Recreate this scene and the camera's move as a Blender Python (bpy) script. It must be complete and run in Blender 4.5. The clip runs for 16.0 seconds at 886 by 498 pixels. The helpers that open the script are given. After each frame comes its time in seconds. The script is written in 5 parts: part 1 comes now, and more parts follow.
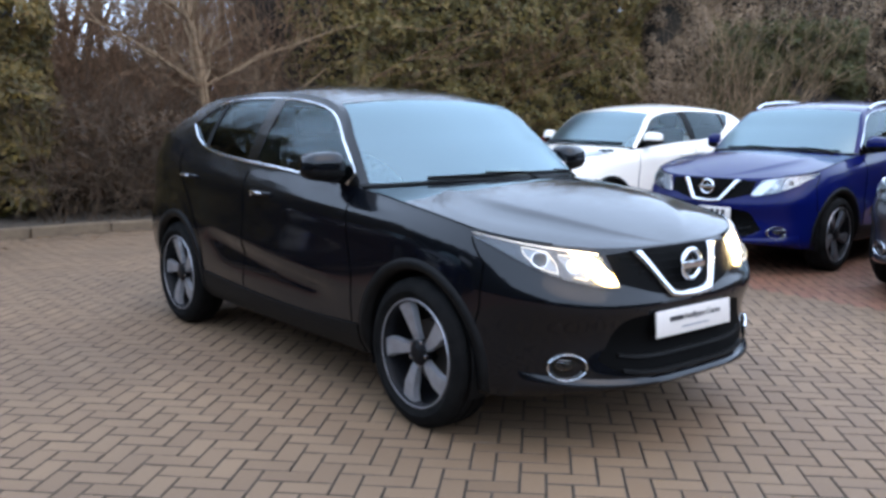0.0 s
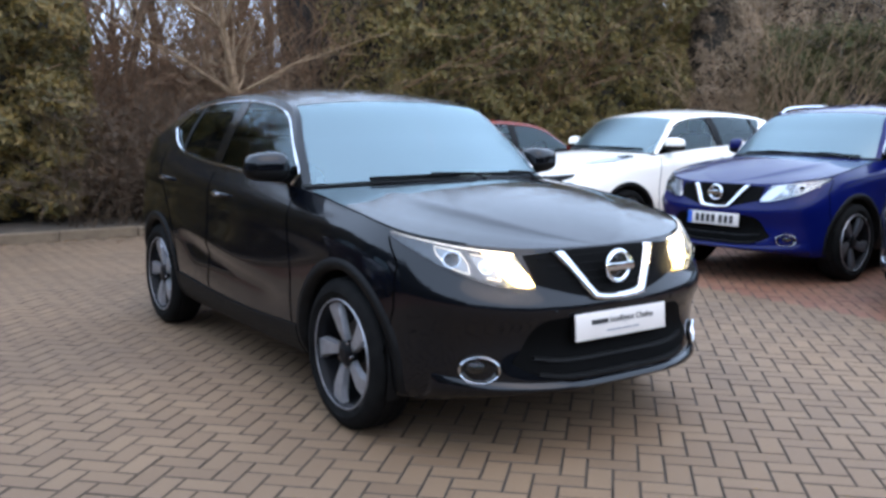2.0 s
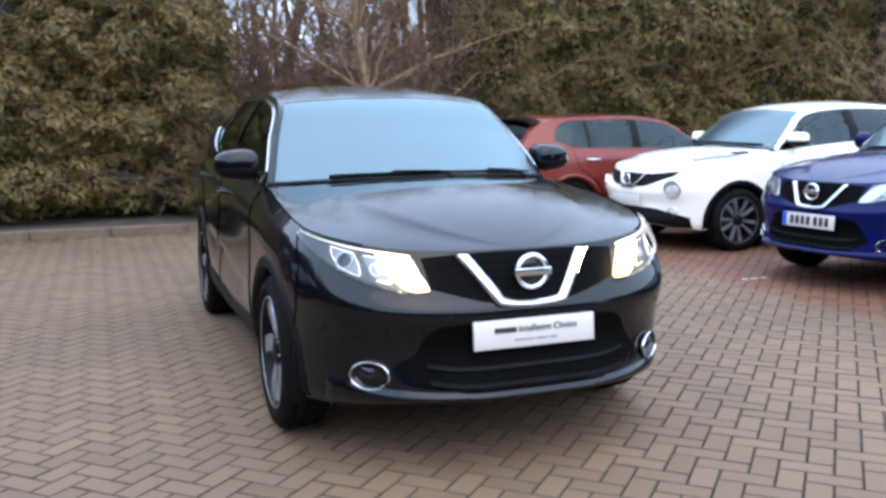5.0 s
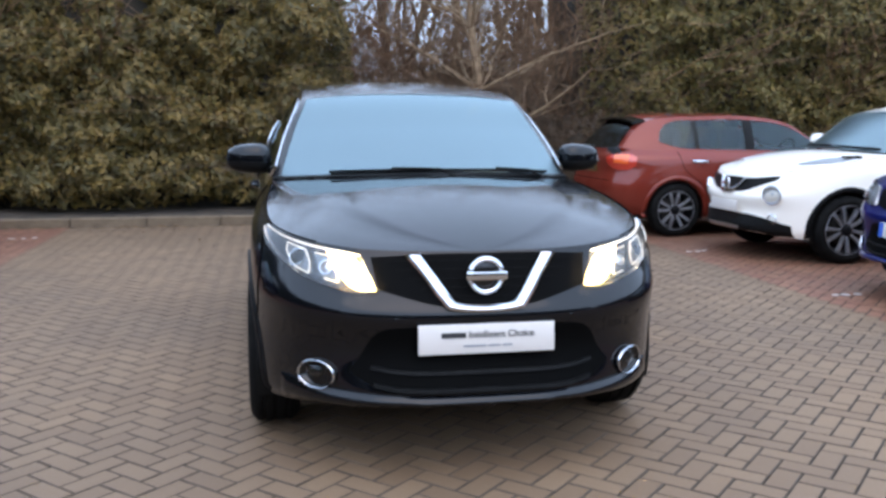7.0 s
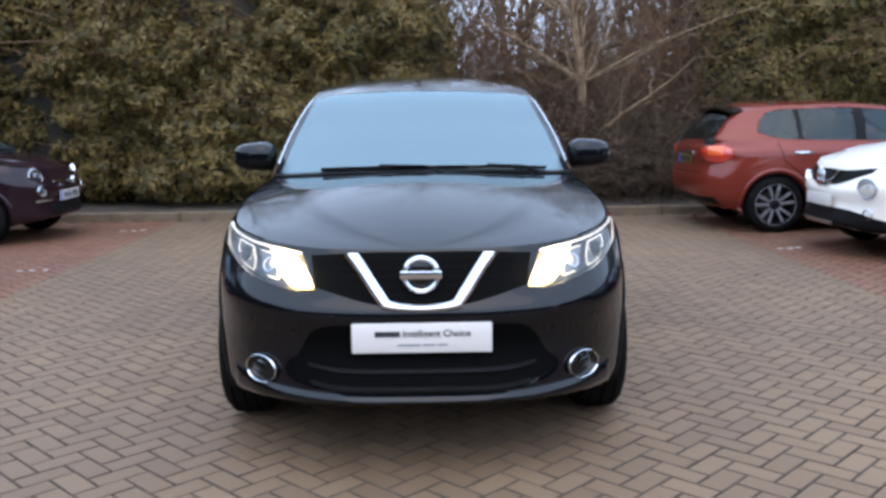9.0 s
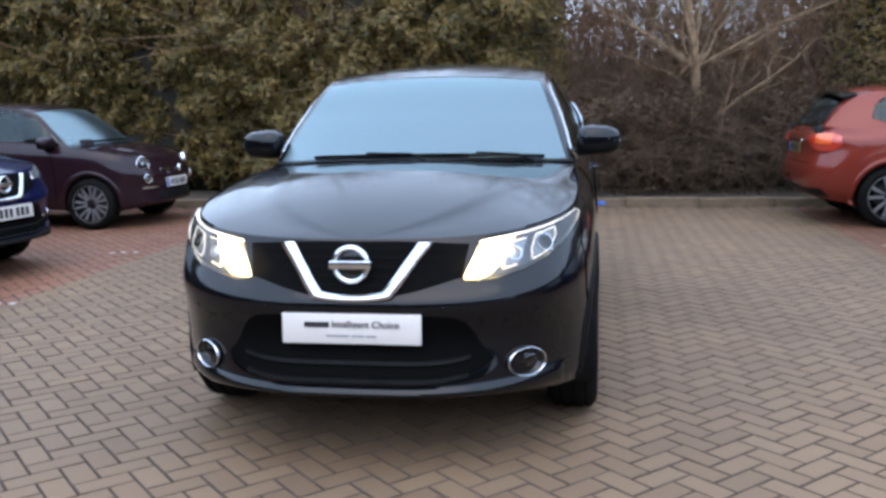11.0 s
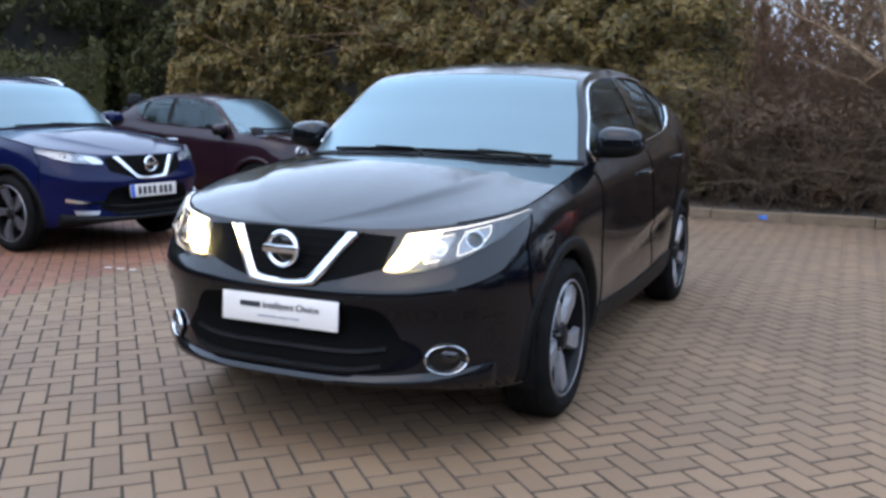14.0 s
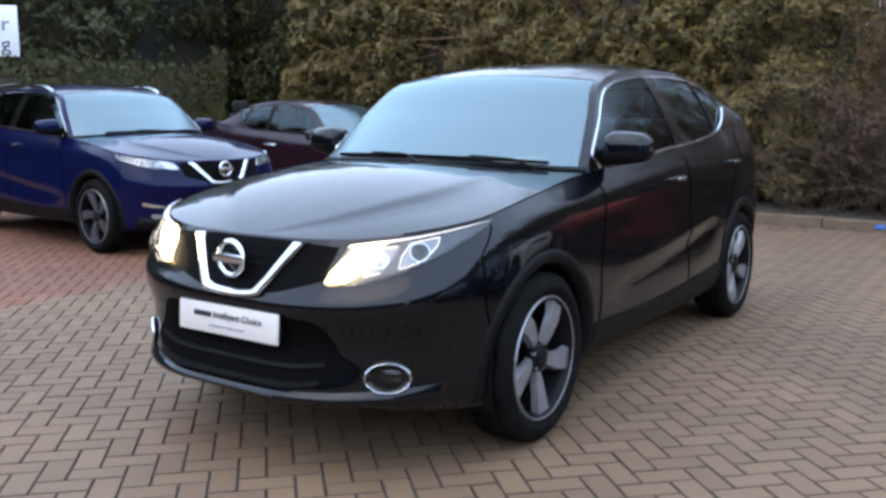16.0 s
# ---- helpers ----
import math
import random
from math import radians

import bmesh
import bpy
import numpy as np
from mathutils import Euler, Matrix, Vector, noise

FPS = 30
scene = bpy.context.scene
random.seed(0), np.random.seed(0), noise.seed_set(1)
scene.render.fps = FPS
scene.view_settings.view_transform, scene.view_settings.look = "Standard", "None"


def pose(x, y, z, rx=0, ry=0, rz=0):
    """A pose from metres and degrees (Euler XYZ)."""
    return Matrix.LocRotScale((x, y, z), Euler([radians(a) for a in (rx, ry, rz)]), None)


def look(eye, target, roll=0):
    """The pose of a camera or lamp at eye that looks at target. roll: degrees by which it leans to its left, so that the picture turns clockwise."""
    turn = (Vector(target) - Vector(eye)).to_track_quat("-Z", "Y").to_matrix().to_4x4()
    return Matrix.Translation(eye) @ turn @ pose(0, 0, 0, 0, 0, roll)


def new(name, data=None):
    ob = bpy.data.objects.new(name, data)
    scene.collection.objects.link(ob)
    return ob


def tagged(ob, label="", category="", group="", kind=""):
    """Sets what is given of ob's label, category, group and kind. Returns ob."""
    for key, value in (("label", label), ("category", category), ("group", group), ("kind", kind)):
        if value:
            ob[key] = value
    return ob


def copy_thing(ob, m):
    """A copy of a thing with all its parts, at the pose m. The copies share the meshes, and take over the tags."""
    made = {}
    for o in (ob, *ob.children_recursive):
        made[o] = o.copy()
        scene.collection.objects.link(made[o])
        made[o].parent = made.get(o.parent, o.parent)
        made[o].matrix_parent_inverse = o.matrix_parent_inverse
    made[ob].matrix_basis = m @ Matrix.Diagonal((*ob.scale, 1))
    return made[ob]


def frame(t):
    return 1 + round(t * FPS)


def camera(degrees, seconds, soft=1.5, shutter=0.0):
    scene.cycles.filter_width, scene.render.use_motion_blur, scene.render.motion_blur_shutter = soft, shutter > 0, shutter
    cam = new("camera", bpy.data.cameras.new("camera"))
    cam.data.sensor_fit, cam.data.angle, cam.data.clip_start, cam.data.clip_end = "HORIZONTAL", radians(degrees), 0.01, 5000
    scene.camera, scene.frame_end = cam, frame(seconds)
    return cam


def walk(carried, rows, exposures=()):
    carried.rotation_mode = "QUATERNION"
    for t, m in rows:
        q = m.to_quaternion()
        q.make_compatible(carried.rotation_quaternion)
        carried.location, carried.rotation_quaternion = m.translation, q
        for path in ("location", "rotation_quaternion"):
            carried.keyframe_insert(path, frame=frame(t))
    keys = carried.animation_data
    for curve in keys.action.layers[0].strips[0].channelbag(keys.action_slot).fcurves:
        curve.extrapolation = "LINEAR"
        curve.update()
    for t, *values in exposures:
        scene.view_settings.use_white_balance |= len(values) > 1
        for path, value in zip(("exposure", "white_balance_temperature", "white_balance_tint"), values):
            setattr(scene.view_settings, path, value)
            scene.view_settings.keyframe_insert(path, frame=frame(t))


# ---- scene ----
cam = camera(52.8, 16.0, soft=3.1)
PATH = [
    (0, (-3.228, -3.112, 1.4), (-1.985, -1.573, 1.105), 0.3),
    (0.5, (-3.138, -3.256, 1.39), (-1.908, -1.707, 1.091), 0.2),
    (1, (-3.036, -3.371, 1.367), (-1.836, -1.796, 1.087), -0.0),
    (1.5, (-2.858, -3.408, 1.337), (-1.678, -1.813, 1.083), 0.5),
    (2, (-2.689, -3.461, 1.352), (-1.572, -1.824, 1.079), 0.1),
    (2.5, (-2.488, -3.59, 1.341), (-1.432, -1.918, 1.049), 0.1),
    (3, (-2.331, -3.742, 1.348), (-1.337, -2.033, 1.05), 0.2),
    (3.5, (-2.136, -3.748, 1.333), (-1.183, -2.014, 1.041), 0.1),
    (4, (-1.946, -3.737, 1.347), (-1.079, -1.959, 1.05), 0.5),
    (4.5, (-1.755, -3.812, 1.349), (-0.961, -1.999, 1.06), 0.0),
    (7, (-0.774, -4.018, 1.346), (-0.403, -2.073, 1.061), 0.3),
    (7.5, (-0.604, -4.008, 1.334), (-0.282, -2.058, 1.03), 1.0),
    (8, (-0.411, -3.981, 1.347), (-0.195, -2.017, 1.039), 1.2),
    (8.5, (-0.209, -4.01, 1.354), (-0.078, -2.038, 1.046), -0.4),
    (9, (0.038, -4.077, 1.365), (0.065, -2.1, 1.064), -0.7),
    (9.5, (0.227, -4.046, 1.322), (0.176, -2.067, 1.035), -1.1),
    (12, (1.197, -3.815, 1.35), (0.716, -1.904, 1.012), -0.7),
    (12.5, (1.321, -3.765, 1.328), (0.779, -1.867, 1.005), -0.5),
    (13, (1.551, -3.752, 1.335), (0.904, -1.886, 1.019), -0.6),
    (13.5, (1.761, -3.719, 1.338), (1.03, -1.886, 1.015), -0.3),
    (14, (1.934, -3.593, 1.307), (1.112, -1.797, 0.994), 0.7),
    (14.5, (2.049, -3.462, 1.327), (1.158, -1.7, 1.009), 1.2),
    (15, (2.224, -3.356, 1.311), (1.25, -1.639, 0.991), 0.2),
    (15.5, (2.392, -3.247, 1.314), (1.341, -1.578, 0.984), 0.7),
    (16, (2.467, -3.076, 1.314), (1.36, -1.439, 1.007), 0.1),
]
walk(cam, [(t, look(eye, target, roll)) for t, eye, target, roll in PATH], [(0.0, 1.56, 7050, 19), (2.5, 1.58, 7050, 19), (4.5, 1.77, 7050, 19), (7.0, 1.56, 7050, 19), (9.0, 1.5, 7050, 19), (12.0, 1.57, 7050, 19), (16.0, 1.55, 7050, 19)])

# ---------------------------------------------------------------- light
world = bpy.data.worlds.new("overcast")
scene.world = world
world.use_nodes = True
wn = world.node_tree.nodes
sky = wn.new("ShaderNodeTexSky")
sky.sky_type = "NISHITA"
sky.sun_disc = False
sky.sun_elevation, sky.sun_rotation = radians(55), radians(180)
sky.air_density, sky.dust_density, sky.ozone_density = 1.15, 1.6, 0.6
hsv = wn.new("ShaderNodeHueSaturation")
hsv.inputs["Hue"].default_value, hsv.inputs["Saturation"].default_value = 0.488, 0.95
world.node_tree.links.new(sky.outputs[0], hsv.inputs["Color"])
veil = wn.new("ShaderNodeMix")  # an even layer of cloud before the clear sky
veil.data_type = "RGBA"
veil.inputs[0].default_value = 0.85
veil.inputs[7].default_value = (4.2, 6.1, 8.7, 1)
world.node_tree.links.new(hsv.outputs[0], veil.inputs[6])
world.node_tree.links.new(veil.outputs[2], wn["Background"].inputs[0])
wn["Background"].inputs[1].default_value = 0.15
sun_data = bpy.data.lights.new("sun", "SUN")
sun_data.energy, sun_data.angle, sun_data.color = 0.2, radians(50), (1.0, 0.82, 0.62)
sun = new("sun", sun_data)
sun.matrix_basis = look((0, -8.0, 11.5), (0, 0, 0))


# ---------------------------------------------------------------- materials
def shader(name, color, rough=0.5, metal=0.0, coat=0.0, coat_rough=0.03, spec=0.5):
    m = bpy.data.materials.new(name)
    m.use_nodes = True
    b = m.node_tree.nodes["Principled BSDF"]
    b.inputs["Base Color"].default_value = (*color, 1)
    b.inputs["Roughness"].default_value = rough
    b.inputs["Metallic"].default_value = metal
    b.inputs["Coat Weight"].default_value = coat
    b.inputs["Coat Roughness"].default_value = coat_rough
    b.inputs["Specular IOR Level"].default_value = spec
    return m


def add(m, kind, **props):
    n = m.node_tree.nodes.new(kind)
    for k, v in props.items():
        n.inputs[k].default_value = v
    return n


def wire(m, a, ao, b, bi):
    m.node_tree.links.new(a.outputs[ao], b.inputs[bi])


def grain(m, c1, c2, scale, detail=4.0, bump=0.0, bump_scale=None, rough=None):
    """Two-scale colour variation between c1 and c2, and a fine relief."""
    b = m.node_tree.nodes["Principled BSDF"]
    co = add(m, "ShaderNodeTexCoord")
    n = add(m, "ShaderNodeTexNoise", Scale=scale, Detail=detail)
    wire(m, co, "Object", n, "Vector")
    r = add(m, "ShaderNodeValToRGB")
    r.color_ramp.elements[0].position, r.color_ramp.elements[1].position = 0.3, 0.7
    r.color_ramp.elements[0].color, r.color_ramp.elements[1].color = (*c1, 1), (*c2, 1)
    wire(m, n, "Fac", r, "Fac")
    wire(m, r, "Color", b, "Base Color")
    if bump:
        n2 = add(m, "ShaderNodeTexNoise", Scale=bump_scale or scale * 6, Detail=6.0)
        wire(m, co, "Object", n2, "Vector")
        bp = add(m, "ShaderNodeBump", Strength=bump, Distance=0.01)
        wire(m, n2, "Fac", bp, "Height")
        wire(m, bp, "Normal", b, "Normal")
    if rough:
        mr = add(m, "ShaderNodeMapRange")
        mr.inputs["To Min"].default_value, mr.inputs["To Max"].default_value = rough
        wire(m, n, "Fac", mr, "Value")
        wire(m, mr, "Result", b, "Roughness")
    return m


def paint(name, color, metal=0.0, gloss=1.5):
    m = shader(name, color, 0.35, metal, 1.0, 0.02, 0.05)
    m.node_tree.nodes["Principled BSDF"].inputs["Coat IOR"].default_value = gloss
    b = m.node_tree.nodes["Principled BSDF"]
    co = add(m, "ShaderNodeTexCoord")
    dust = add(m, "ShaderNodeTexNoise", Scale=3.0, Detail=8.0)
    wire(m, co, "Object", dust, "Vector")
    mr = add(m, "ShaderNodeMapRange")
    mr.inputs["From Min"].default_value, mr.inputs["From Max"].default_value = 0.35, 0.75
    mr.inputs["To Min"].default_value, mr.inputs["To Max"].default_value = 0.04, 0.085
    wire(m, dust, "Fac", mr, "Value")
    wire(m, mr, "Result", b, "Coat Roughness")
    return m


def pane_material(name, tint, ior=1.6, sheen=(1.0, 1.0, 1.0), rough=0.01):
    """Thin car glass: a clear tinted pane with a real reflection."""
    m = bpy.data.materials.new(name)
    m.use_nodes = True
    t = m.node_tree
    t.nodes.remove(t.nodes["Principled BSDF"])
    tr = add(m, "ShaderNodeBsdfTransparent", Color=(*tint, 1))
    gl = add(m, "ShaderNodeBsdfGlossy", Roughness=rough, Color=(*sheen, 1))
    fr = add(m, "ShaderNodeFresnel", IOR=ior)
    mx = add(m, "ShaderNodeMixShader")
    wire(m, fr, 0, mx, 0)
    t.links.new(tr.outputs[0], mx.inputs[1])
    t.links.new(gl.outputs[0], mx.inputs[2])
    t.links.new(mx.outputs[0], t.nodes["Material Output"].inputs[0])
    return m


def glow(name, color, strength):
    m = shader(name, color, 0.3)
    b = m.node_tree.nodes["Principled BSDF"]
    b.inputs["Emission Color"].default_value = (*color, 1)
    b.inputs["Emission Strength"].default_value = strength
    return m


BLACK_PAINT = paint("black_pearl_paint", (0.0012, 0.0017, 0.003), 0.0, 1.40)
BLUE_PAINT = paint("blue_paint", (0.0012, 0.0045, 0.062), 0.0, 1.26)
NAVY_PAINT = paint("navy_paint", (0.0008, 0.0032, 0.030), 0.0, 1.25)
WHITE_PAINT = paint("white_paint", (0.9072, 0.8400, 0.7462))
RED_PAINT = paint("red_paint", (0.17, 0.023, 0.013), 0.2, 1.42)
PURPLE_PAINT = paint("purple_paint", (0.016, 0.006, 0.009), 0.0, 1.36)
GREY_PAINT = paint("grey_paint", (0.02, 0.02, 0.024))
PLASTIC = grain(shader("black_plastic", (0.008, 0.008, 0.008), 0.5, spec=0.12), (0.003, 0.003, 0.003), (0.007, 0.007, 0.007), 30, bump=0.15, bump_scale=400)
GLOSS_BLACK = shader("gloss_black", (0.006, 0.006, 0.006), 0.12)
RUBBER = grain(shader("tyre_rubber", (0.012, 0.012, 0.012), 0.75, spec=0.06), (0.004, 0.004, 0.004), (0.010, 0.0095, 0.009), 12, bump=0.3, bump_scale=120)
CHROME = shader("chrome", (0.68, 0.69, 0.71), 0.10, 1.0)
ALLOY = grain(shader("machined_alloy", (0.5, 0.5, 0.52), 0.35, 0.6), (0.25, 0.25, 0.265), (0.34, 0.34, 0.355), 20, rough=(0.25, 0.4))
GREY_ALLOY = shader("grey_alloy", (0.11, 0.11, 0.12), 0.35, 0.6)
DARK_ALLOY = shader("dark_alloy", (0.006, 0.006, 0.007), 0.4, 0.0, spec=0.12)
LAMP_BOWL = shader("lamp_bowl", (0.20, 0.21, 0.22), 0.3, 1.0)
SILVER = shader("silver_reflector", (0.55, 0.56, 0.58), 0.3, 1.0)
CLEAR_HOUSING = shader("clear_lamp_housing", (0.20, 0.21, 0.225), 0.25, 0.85)
HOUSING = shader("lamp_housing", (0.07, 0.073, 0.078), 0.3, 0.8)
MESH = shader("grille_black", (0.002, 0.002, 0.002), 0.6, spec=0.04)
WINDSCREEN = pane_material("windscreen_glass", (0.60, 0.74, 0.72), 2.6, (0.72, 0.94, 1.0), 0.28)
SIDE_GLASS = pane_material("side_glass", (0.62, 0.68, 0.66), 1.5, (0.80, 0.96, 1.0))
PRIVACY = pane_material("privacy_glass", (0.10, 0.10, 0.105), 1.45, (0.80, 0.96, 1.0))
LENS = pane_material("lamp_lens", (0.93, 0.95, 0.96), 1.45)
INTERIOR = grain(shader("interior_cloth", (0.02, 0.02, 0.022), 0.85, spec=0.2), (0.012, 0.012, 0.013), (0.024, 0.024, 0.026), 25, bump=0.3, bump_scale=250)
HEADLINER = grain(shader("headliner_cloth", (0.45, 0.44, 0.42), 0.9), (0.46, 0.455, 0.44), (0.56, 0.55, 0.53), 40)
LAMP_ON = glow("daylight_lamp", (1.0, 0.74, 0.32), 1.6)
LAMP_CORE = glow("lamp_core", (1.0, 0.84, 0.48), 40.0)
LAMP_WHITE = glow("lamp_guide", (1.0, 0.93, 0.82), 0.18)
TAIL_RED = shader("tail_lamp_red", (0.45, 0.03, 0.015), 0.15, 0, 1.0)
TAIL_AMBER = shader("tail_lamp_amber", (0.8, 0.12, 0.02), 0.15, 0, 1.0)
PLATE_WHITE = shader("plate_white", (0.6480, 0.6000, 0.5551), 0.35)
# yellow plate darkened: the shade of its recess is in the colour
PLATE_YELLOW_SHADED = shader("plate_yellow_shaded", (0.13, 0.08, 0.02), 0.4)
PLATE_BLUE = shader("plate_blue", (0.02, 0.10, 0.45), 0.35)
INK = shader("ink", (0.02, 0.02, 0.022), 0.5)
INK_GREY = shader("ink_grey", (0.25, 0.26, 0.28), 0.5)


# ---------------------------------------------------------------- mesh tools
def mesh_object(name, verts, faces, material, parent=None, label="", smooth=True, sharp=None):
    me = bpy.data.meshes.new(name)
    me.from_pydata([tuple(map(float, v)) for v in verts], [], [tuple(map(int, f)) for f in faces])
    if smooth:
        me.polygons.foreach_set("use_smooth", [True] * len(me.polygons))
    if sharp:
        me.set_sharp_from_angle(angle=radians(sharp))
    if material:
        me.materials.append(material)
    ob = new(name, me)
    ob.parent = parent
    if label:
        ob["label"] = label
    return ob


def part(name, bm, material, parent, label="", smooth=True, sharp=40):
    me = bpy.data.meshes.new(name)
    bm.to_mesh(me)
    bm.free()
    if smooth:
        me.polygons.foreach_set("use_smooth", [True] * len(me.polygons))
        me.set_sharp_from_angle(angle=radians(sharp))
    me.materials.append(material)
    ob = new(name, me)
    ob.parent = parent
    if label:
        ob["label"] = label
    return ob


def empty(name, m=None):
    ob = new(name)
    if m is not None:
        ob.matrix_basis = m
    return ob


def box_bm(cx, cy, cz, sx, sy, sz, bevel=0.0, m=None, seg=2):
    bm = bmesh.new()
    bmesh.ops.create_cube(bm, size=1.0, matrix=Matrix.Translation((cx, cy, cz)) @ Matrix.Diagonal((sx, sy, sz, 1)))
    if bevel:
        bmesh.ops.bevel(bm, geom=bm.edges[:], offset=bevel, segments=seg, profile=0.5, affect="EDGES")
    if m is not None:
        bm.transform(m)
    return bm


def join(*bms):
    out = bms[0]
    for b in bms[1:]:
        me = bpy.data.meshes.new("tmp")
        b.to_mesh(me)
        b.free()
        out.from_mesh(me)
        bpy.data.meshes.remove(me)
    return out


def lathe_bm(profile, n=48, m=None):
    """Turns (x, r) points round the x axis."""
    bm = bmesh.new()
    rings = []
    for k in range(n):
        a = 2 * math.pi * k / n
        rings.append([bm.verts.new((x, r * math.cos(a), r * math.sin(a))) for x, r in profile])
    for k in range(n):
        p, q = rings[k], rings[(k + 1) % n]
        for i in range(len(profile) - 1):
            bm.faces.new((p[i], p[i + 1], q[i + 1], q[i]))
    bmesh.ops.recalc_face_normals(bm, faces=bm.faces)
    if m is not None:
        bm.transform(m)
    return bm


def cr(vals, u):
    """Catmull-Rom through the rows of vals at the places u."""
    v = np.asarray(vals, float)
    u = np.clip(np.asarray(u, float), 0, len(v) - 1 - 1e-9)
    i = np.floor(u).astype(int)
    f = u - i
    if v.ndim > 1:
        f = f[..., None]
    pad = np.concatenate([[2 * v[0] - v[1]], v, [2 * v[-1] - v[-2]]])
    a, b, c, d = pad[i], pad[i + 1], pad[i + 2], pad[i + 3]
    return 0.5 * (2 * b + (c - a) * f + (2 * a - 5 * b + 4 * c - d) * f ** 2 + (3 * b - a - 3 * c + d) * f ** 3)


def grid_faces(n, m, flip=False):
    f = [(i * m + j, i * m + j + 1, (i + 1) * m + j + 1, (i + 1) * m + j) for i in range(n - 1) for j in range(m - 1)]
    return [q[::-1] for q in f] if flip else f


def grid_mesh(name, pts, material, parent, label="", thick=0.0, mirror=False, keep=None, sharp=None):
    """A smooth sheet from an (n, m, 3) array of points; mirrored over x = 0 too where asked; thick gives it a rolled inner rim."""
    verts, faces = [], []
    for side in ((1, -1) if mirror else (1,)):
        p = pts * np.array([side, 1, 1])
        n, m = p.shape[:2]
        base = len(verts)
        verts += list(p.reshape(-1, 3))
        fs = grid_faces(n, m, side < 0)
        if keep is not None:
            fs = [q for q, k in zip(fs, keep.reshape(-1)) if k]
        faces += [tuple(base + i for i in q) for q in fs]
    ob = mesh_object(name, verts, faces, material, parent, label, sharp=sharp)
    bm = bmesh.new()
    bm.from_mesh(ob.data)
    bmesh.ops.remove_doubles(bm, verts=bm.verts, dist=0.0004)
    if thick:
        bmesh.ops.recalc_face_normals(bm, faces=bm.faces)
        bmesh.ops.solidify(bm, geom=bm.faces[:], thickness=thick)
    else:
        # a sheet's face looks away from the middle of its thing
        bm.normal_update()
        mid = Vector((0, 1.3, 0.4))
        if sum((f.normal.dot(f.calc_center_median() - mid) * f.calc_area() for f in bm.faces), 0.0) < 0:
            bmesh.ops.reverse_faces(bm, faces=bm.faces[:])
    bm.to_mesh(ob.data)
    bm.free()
    ob.data.polygons.foreach_set("use_smooth", [True] * len(ob.data.polygons))
    if thick:
        ob.data.set_sharp_from_angle(angle=radians(50))
    return ob


def tube_bm(path, r, n=8, flat=1.0, closed=False):
    """A round bar along a path of points."""
    bm = bmesh.new()
    pts = [Vector(p) for p in path]
    rings = []
    for i, p in enumerate(pts):
        a = pts[i - 1] if (i or closed) else p
        b = pts[(i + 1) % len(pts)] if (i < len(pts) - 1 or closed) else p
        t = (b - a).normalized()
        up = Vector((0, 0, 1)) if abs(t.z) < 0.9 else Vector((0, 1, 0))
        s = t.cross(up).normalized()
        w = s.cross(t)
        rad = r[i] if isinstance(r, (list, tuple)) else r
        rings.append([bm.verts.new(p + s * (rad * flat * math.cos(2 * math.pi * k / n)) + w * (rad * math.sin(2 * math.pi * k / n))) for k in range(n)])
    last = len(rings) if closed else len(rings) - 1
    for i in range(last):
        p, q = rings[i], rings[(i + 1) % len(rings)]
        for k in range(n):
            bm.faces.new((p[k], p[(k + 1) % n], q[(k + 1) % n], q[k]))
    if not closed:
        bm.faces.new(rings[0][::-1])
        bm.faces.new(rings[-1])
    bmesh.ops.recalc_face_normals(bm, faces=bm.faces)
    return bm


def resample(poly, n):
    p = np.asarray(poly, float)
    d = np.concatenate([[0], np.cumsum(np.linalg.norm(np.diff(p, axis=0), axis=1))])
    return np.stack([np.interp(np.linspace(0, d[-1], n), d, p[:, k]) for k in range(p.shape[1])], 1)


def skin(bvh, top, bottom, way, off=0.004, depth=0.014, n=28, rows=7, smooth_edges=True, bulge=0.0):
    """A panel between two edges, laid on the body along the direction way and standing off it, with a rim that goes back into it."""
    way = Vector(way).normalized()
    A, B = (cr(e, np.linspace(0, len(e) - 1, n)) if smooth_edges else resample(e, n) for e in (top, bottom))
    out = np.zeros((n, rows, 3))
    for i in range(n):
        for j in range(rows):
            p = Vector(A[i] + (B[i] - A[i]) * j / (rows - 1))
            hit = bvh.ray_cast(p - way * 1.2, way)[0]
            if hit is None:
                hit = bvh.find_nearest(p)[0]
            out[i, j] = hit - way * (off + bulge * math.sin(math.pi * j / (rows - 1)))
    bm = bmesh.new()
    vs = [[bm.verts.new(out[i, j]) for j in range(rows)] for i in range(n)]
    for i in range(n - 1):
        for j in range(rows - 1):
            bm.faces.new((vs[i][j], vs[i][j + 1], vs[i + 1][j + 1], vs[i + 1][j]))
    rim = [vs[i][0] for i in range(n)] + [vs[n - 1][j] for j in range(1, rows)] + [vs[i][rows - 1] for i in range(n - 2, -1, -1)] + [vs[0][j] for j in range(rows - 2, 0, -1)]
    back = [bm.verts.new(v.co + way * depth) for v in rim]
    for i in range(len(rim)):
        k = (i + 1) % len(rim)
        bm.faces.new((rim[i], rim[k], back[k], back[i]))
    bmesh.ops.remove_doubles(bm, verts=bm.verts, dist=0.0003)
    bmesh.ops.recalc_face_normals(bm, faces=bm.faces)
    c = sum((f.normal.dot(-way) for f in bm.faces if f.calc_area() > 1e-7), 0.0)
    if c < 0:
        bmesh.ops.reverse_faces(bm, faces=bm.faces)
    return bm


def flipped(bm):
    bm.transform(Matrix.Diagonal((-1, 1, 1, 1)))
    bmesh.ops.reverse_faces(bm, faces=bm.faces)
    return bm


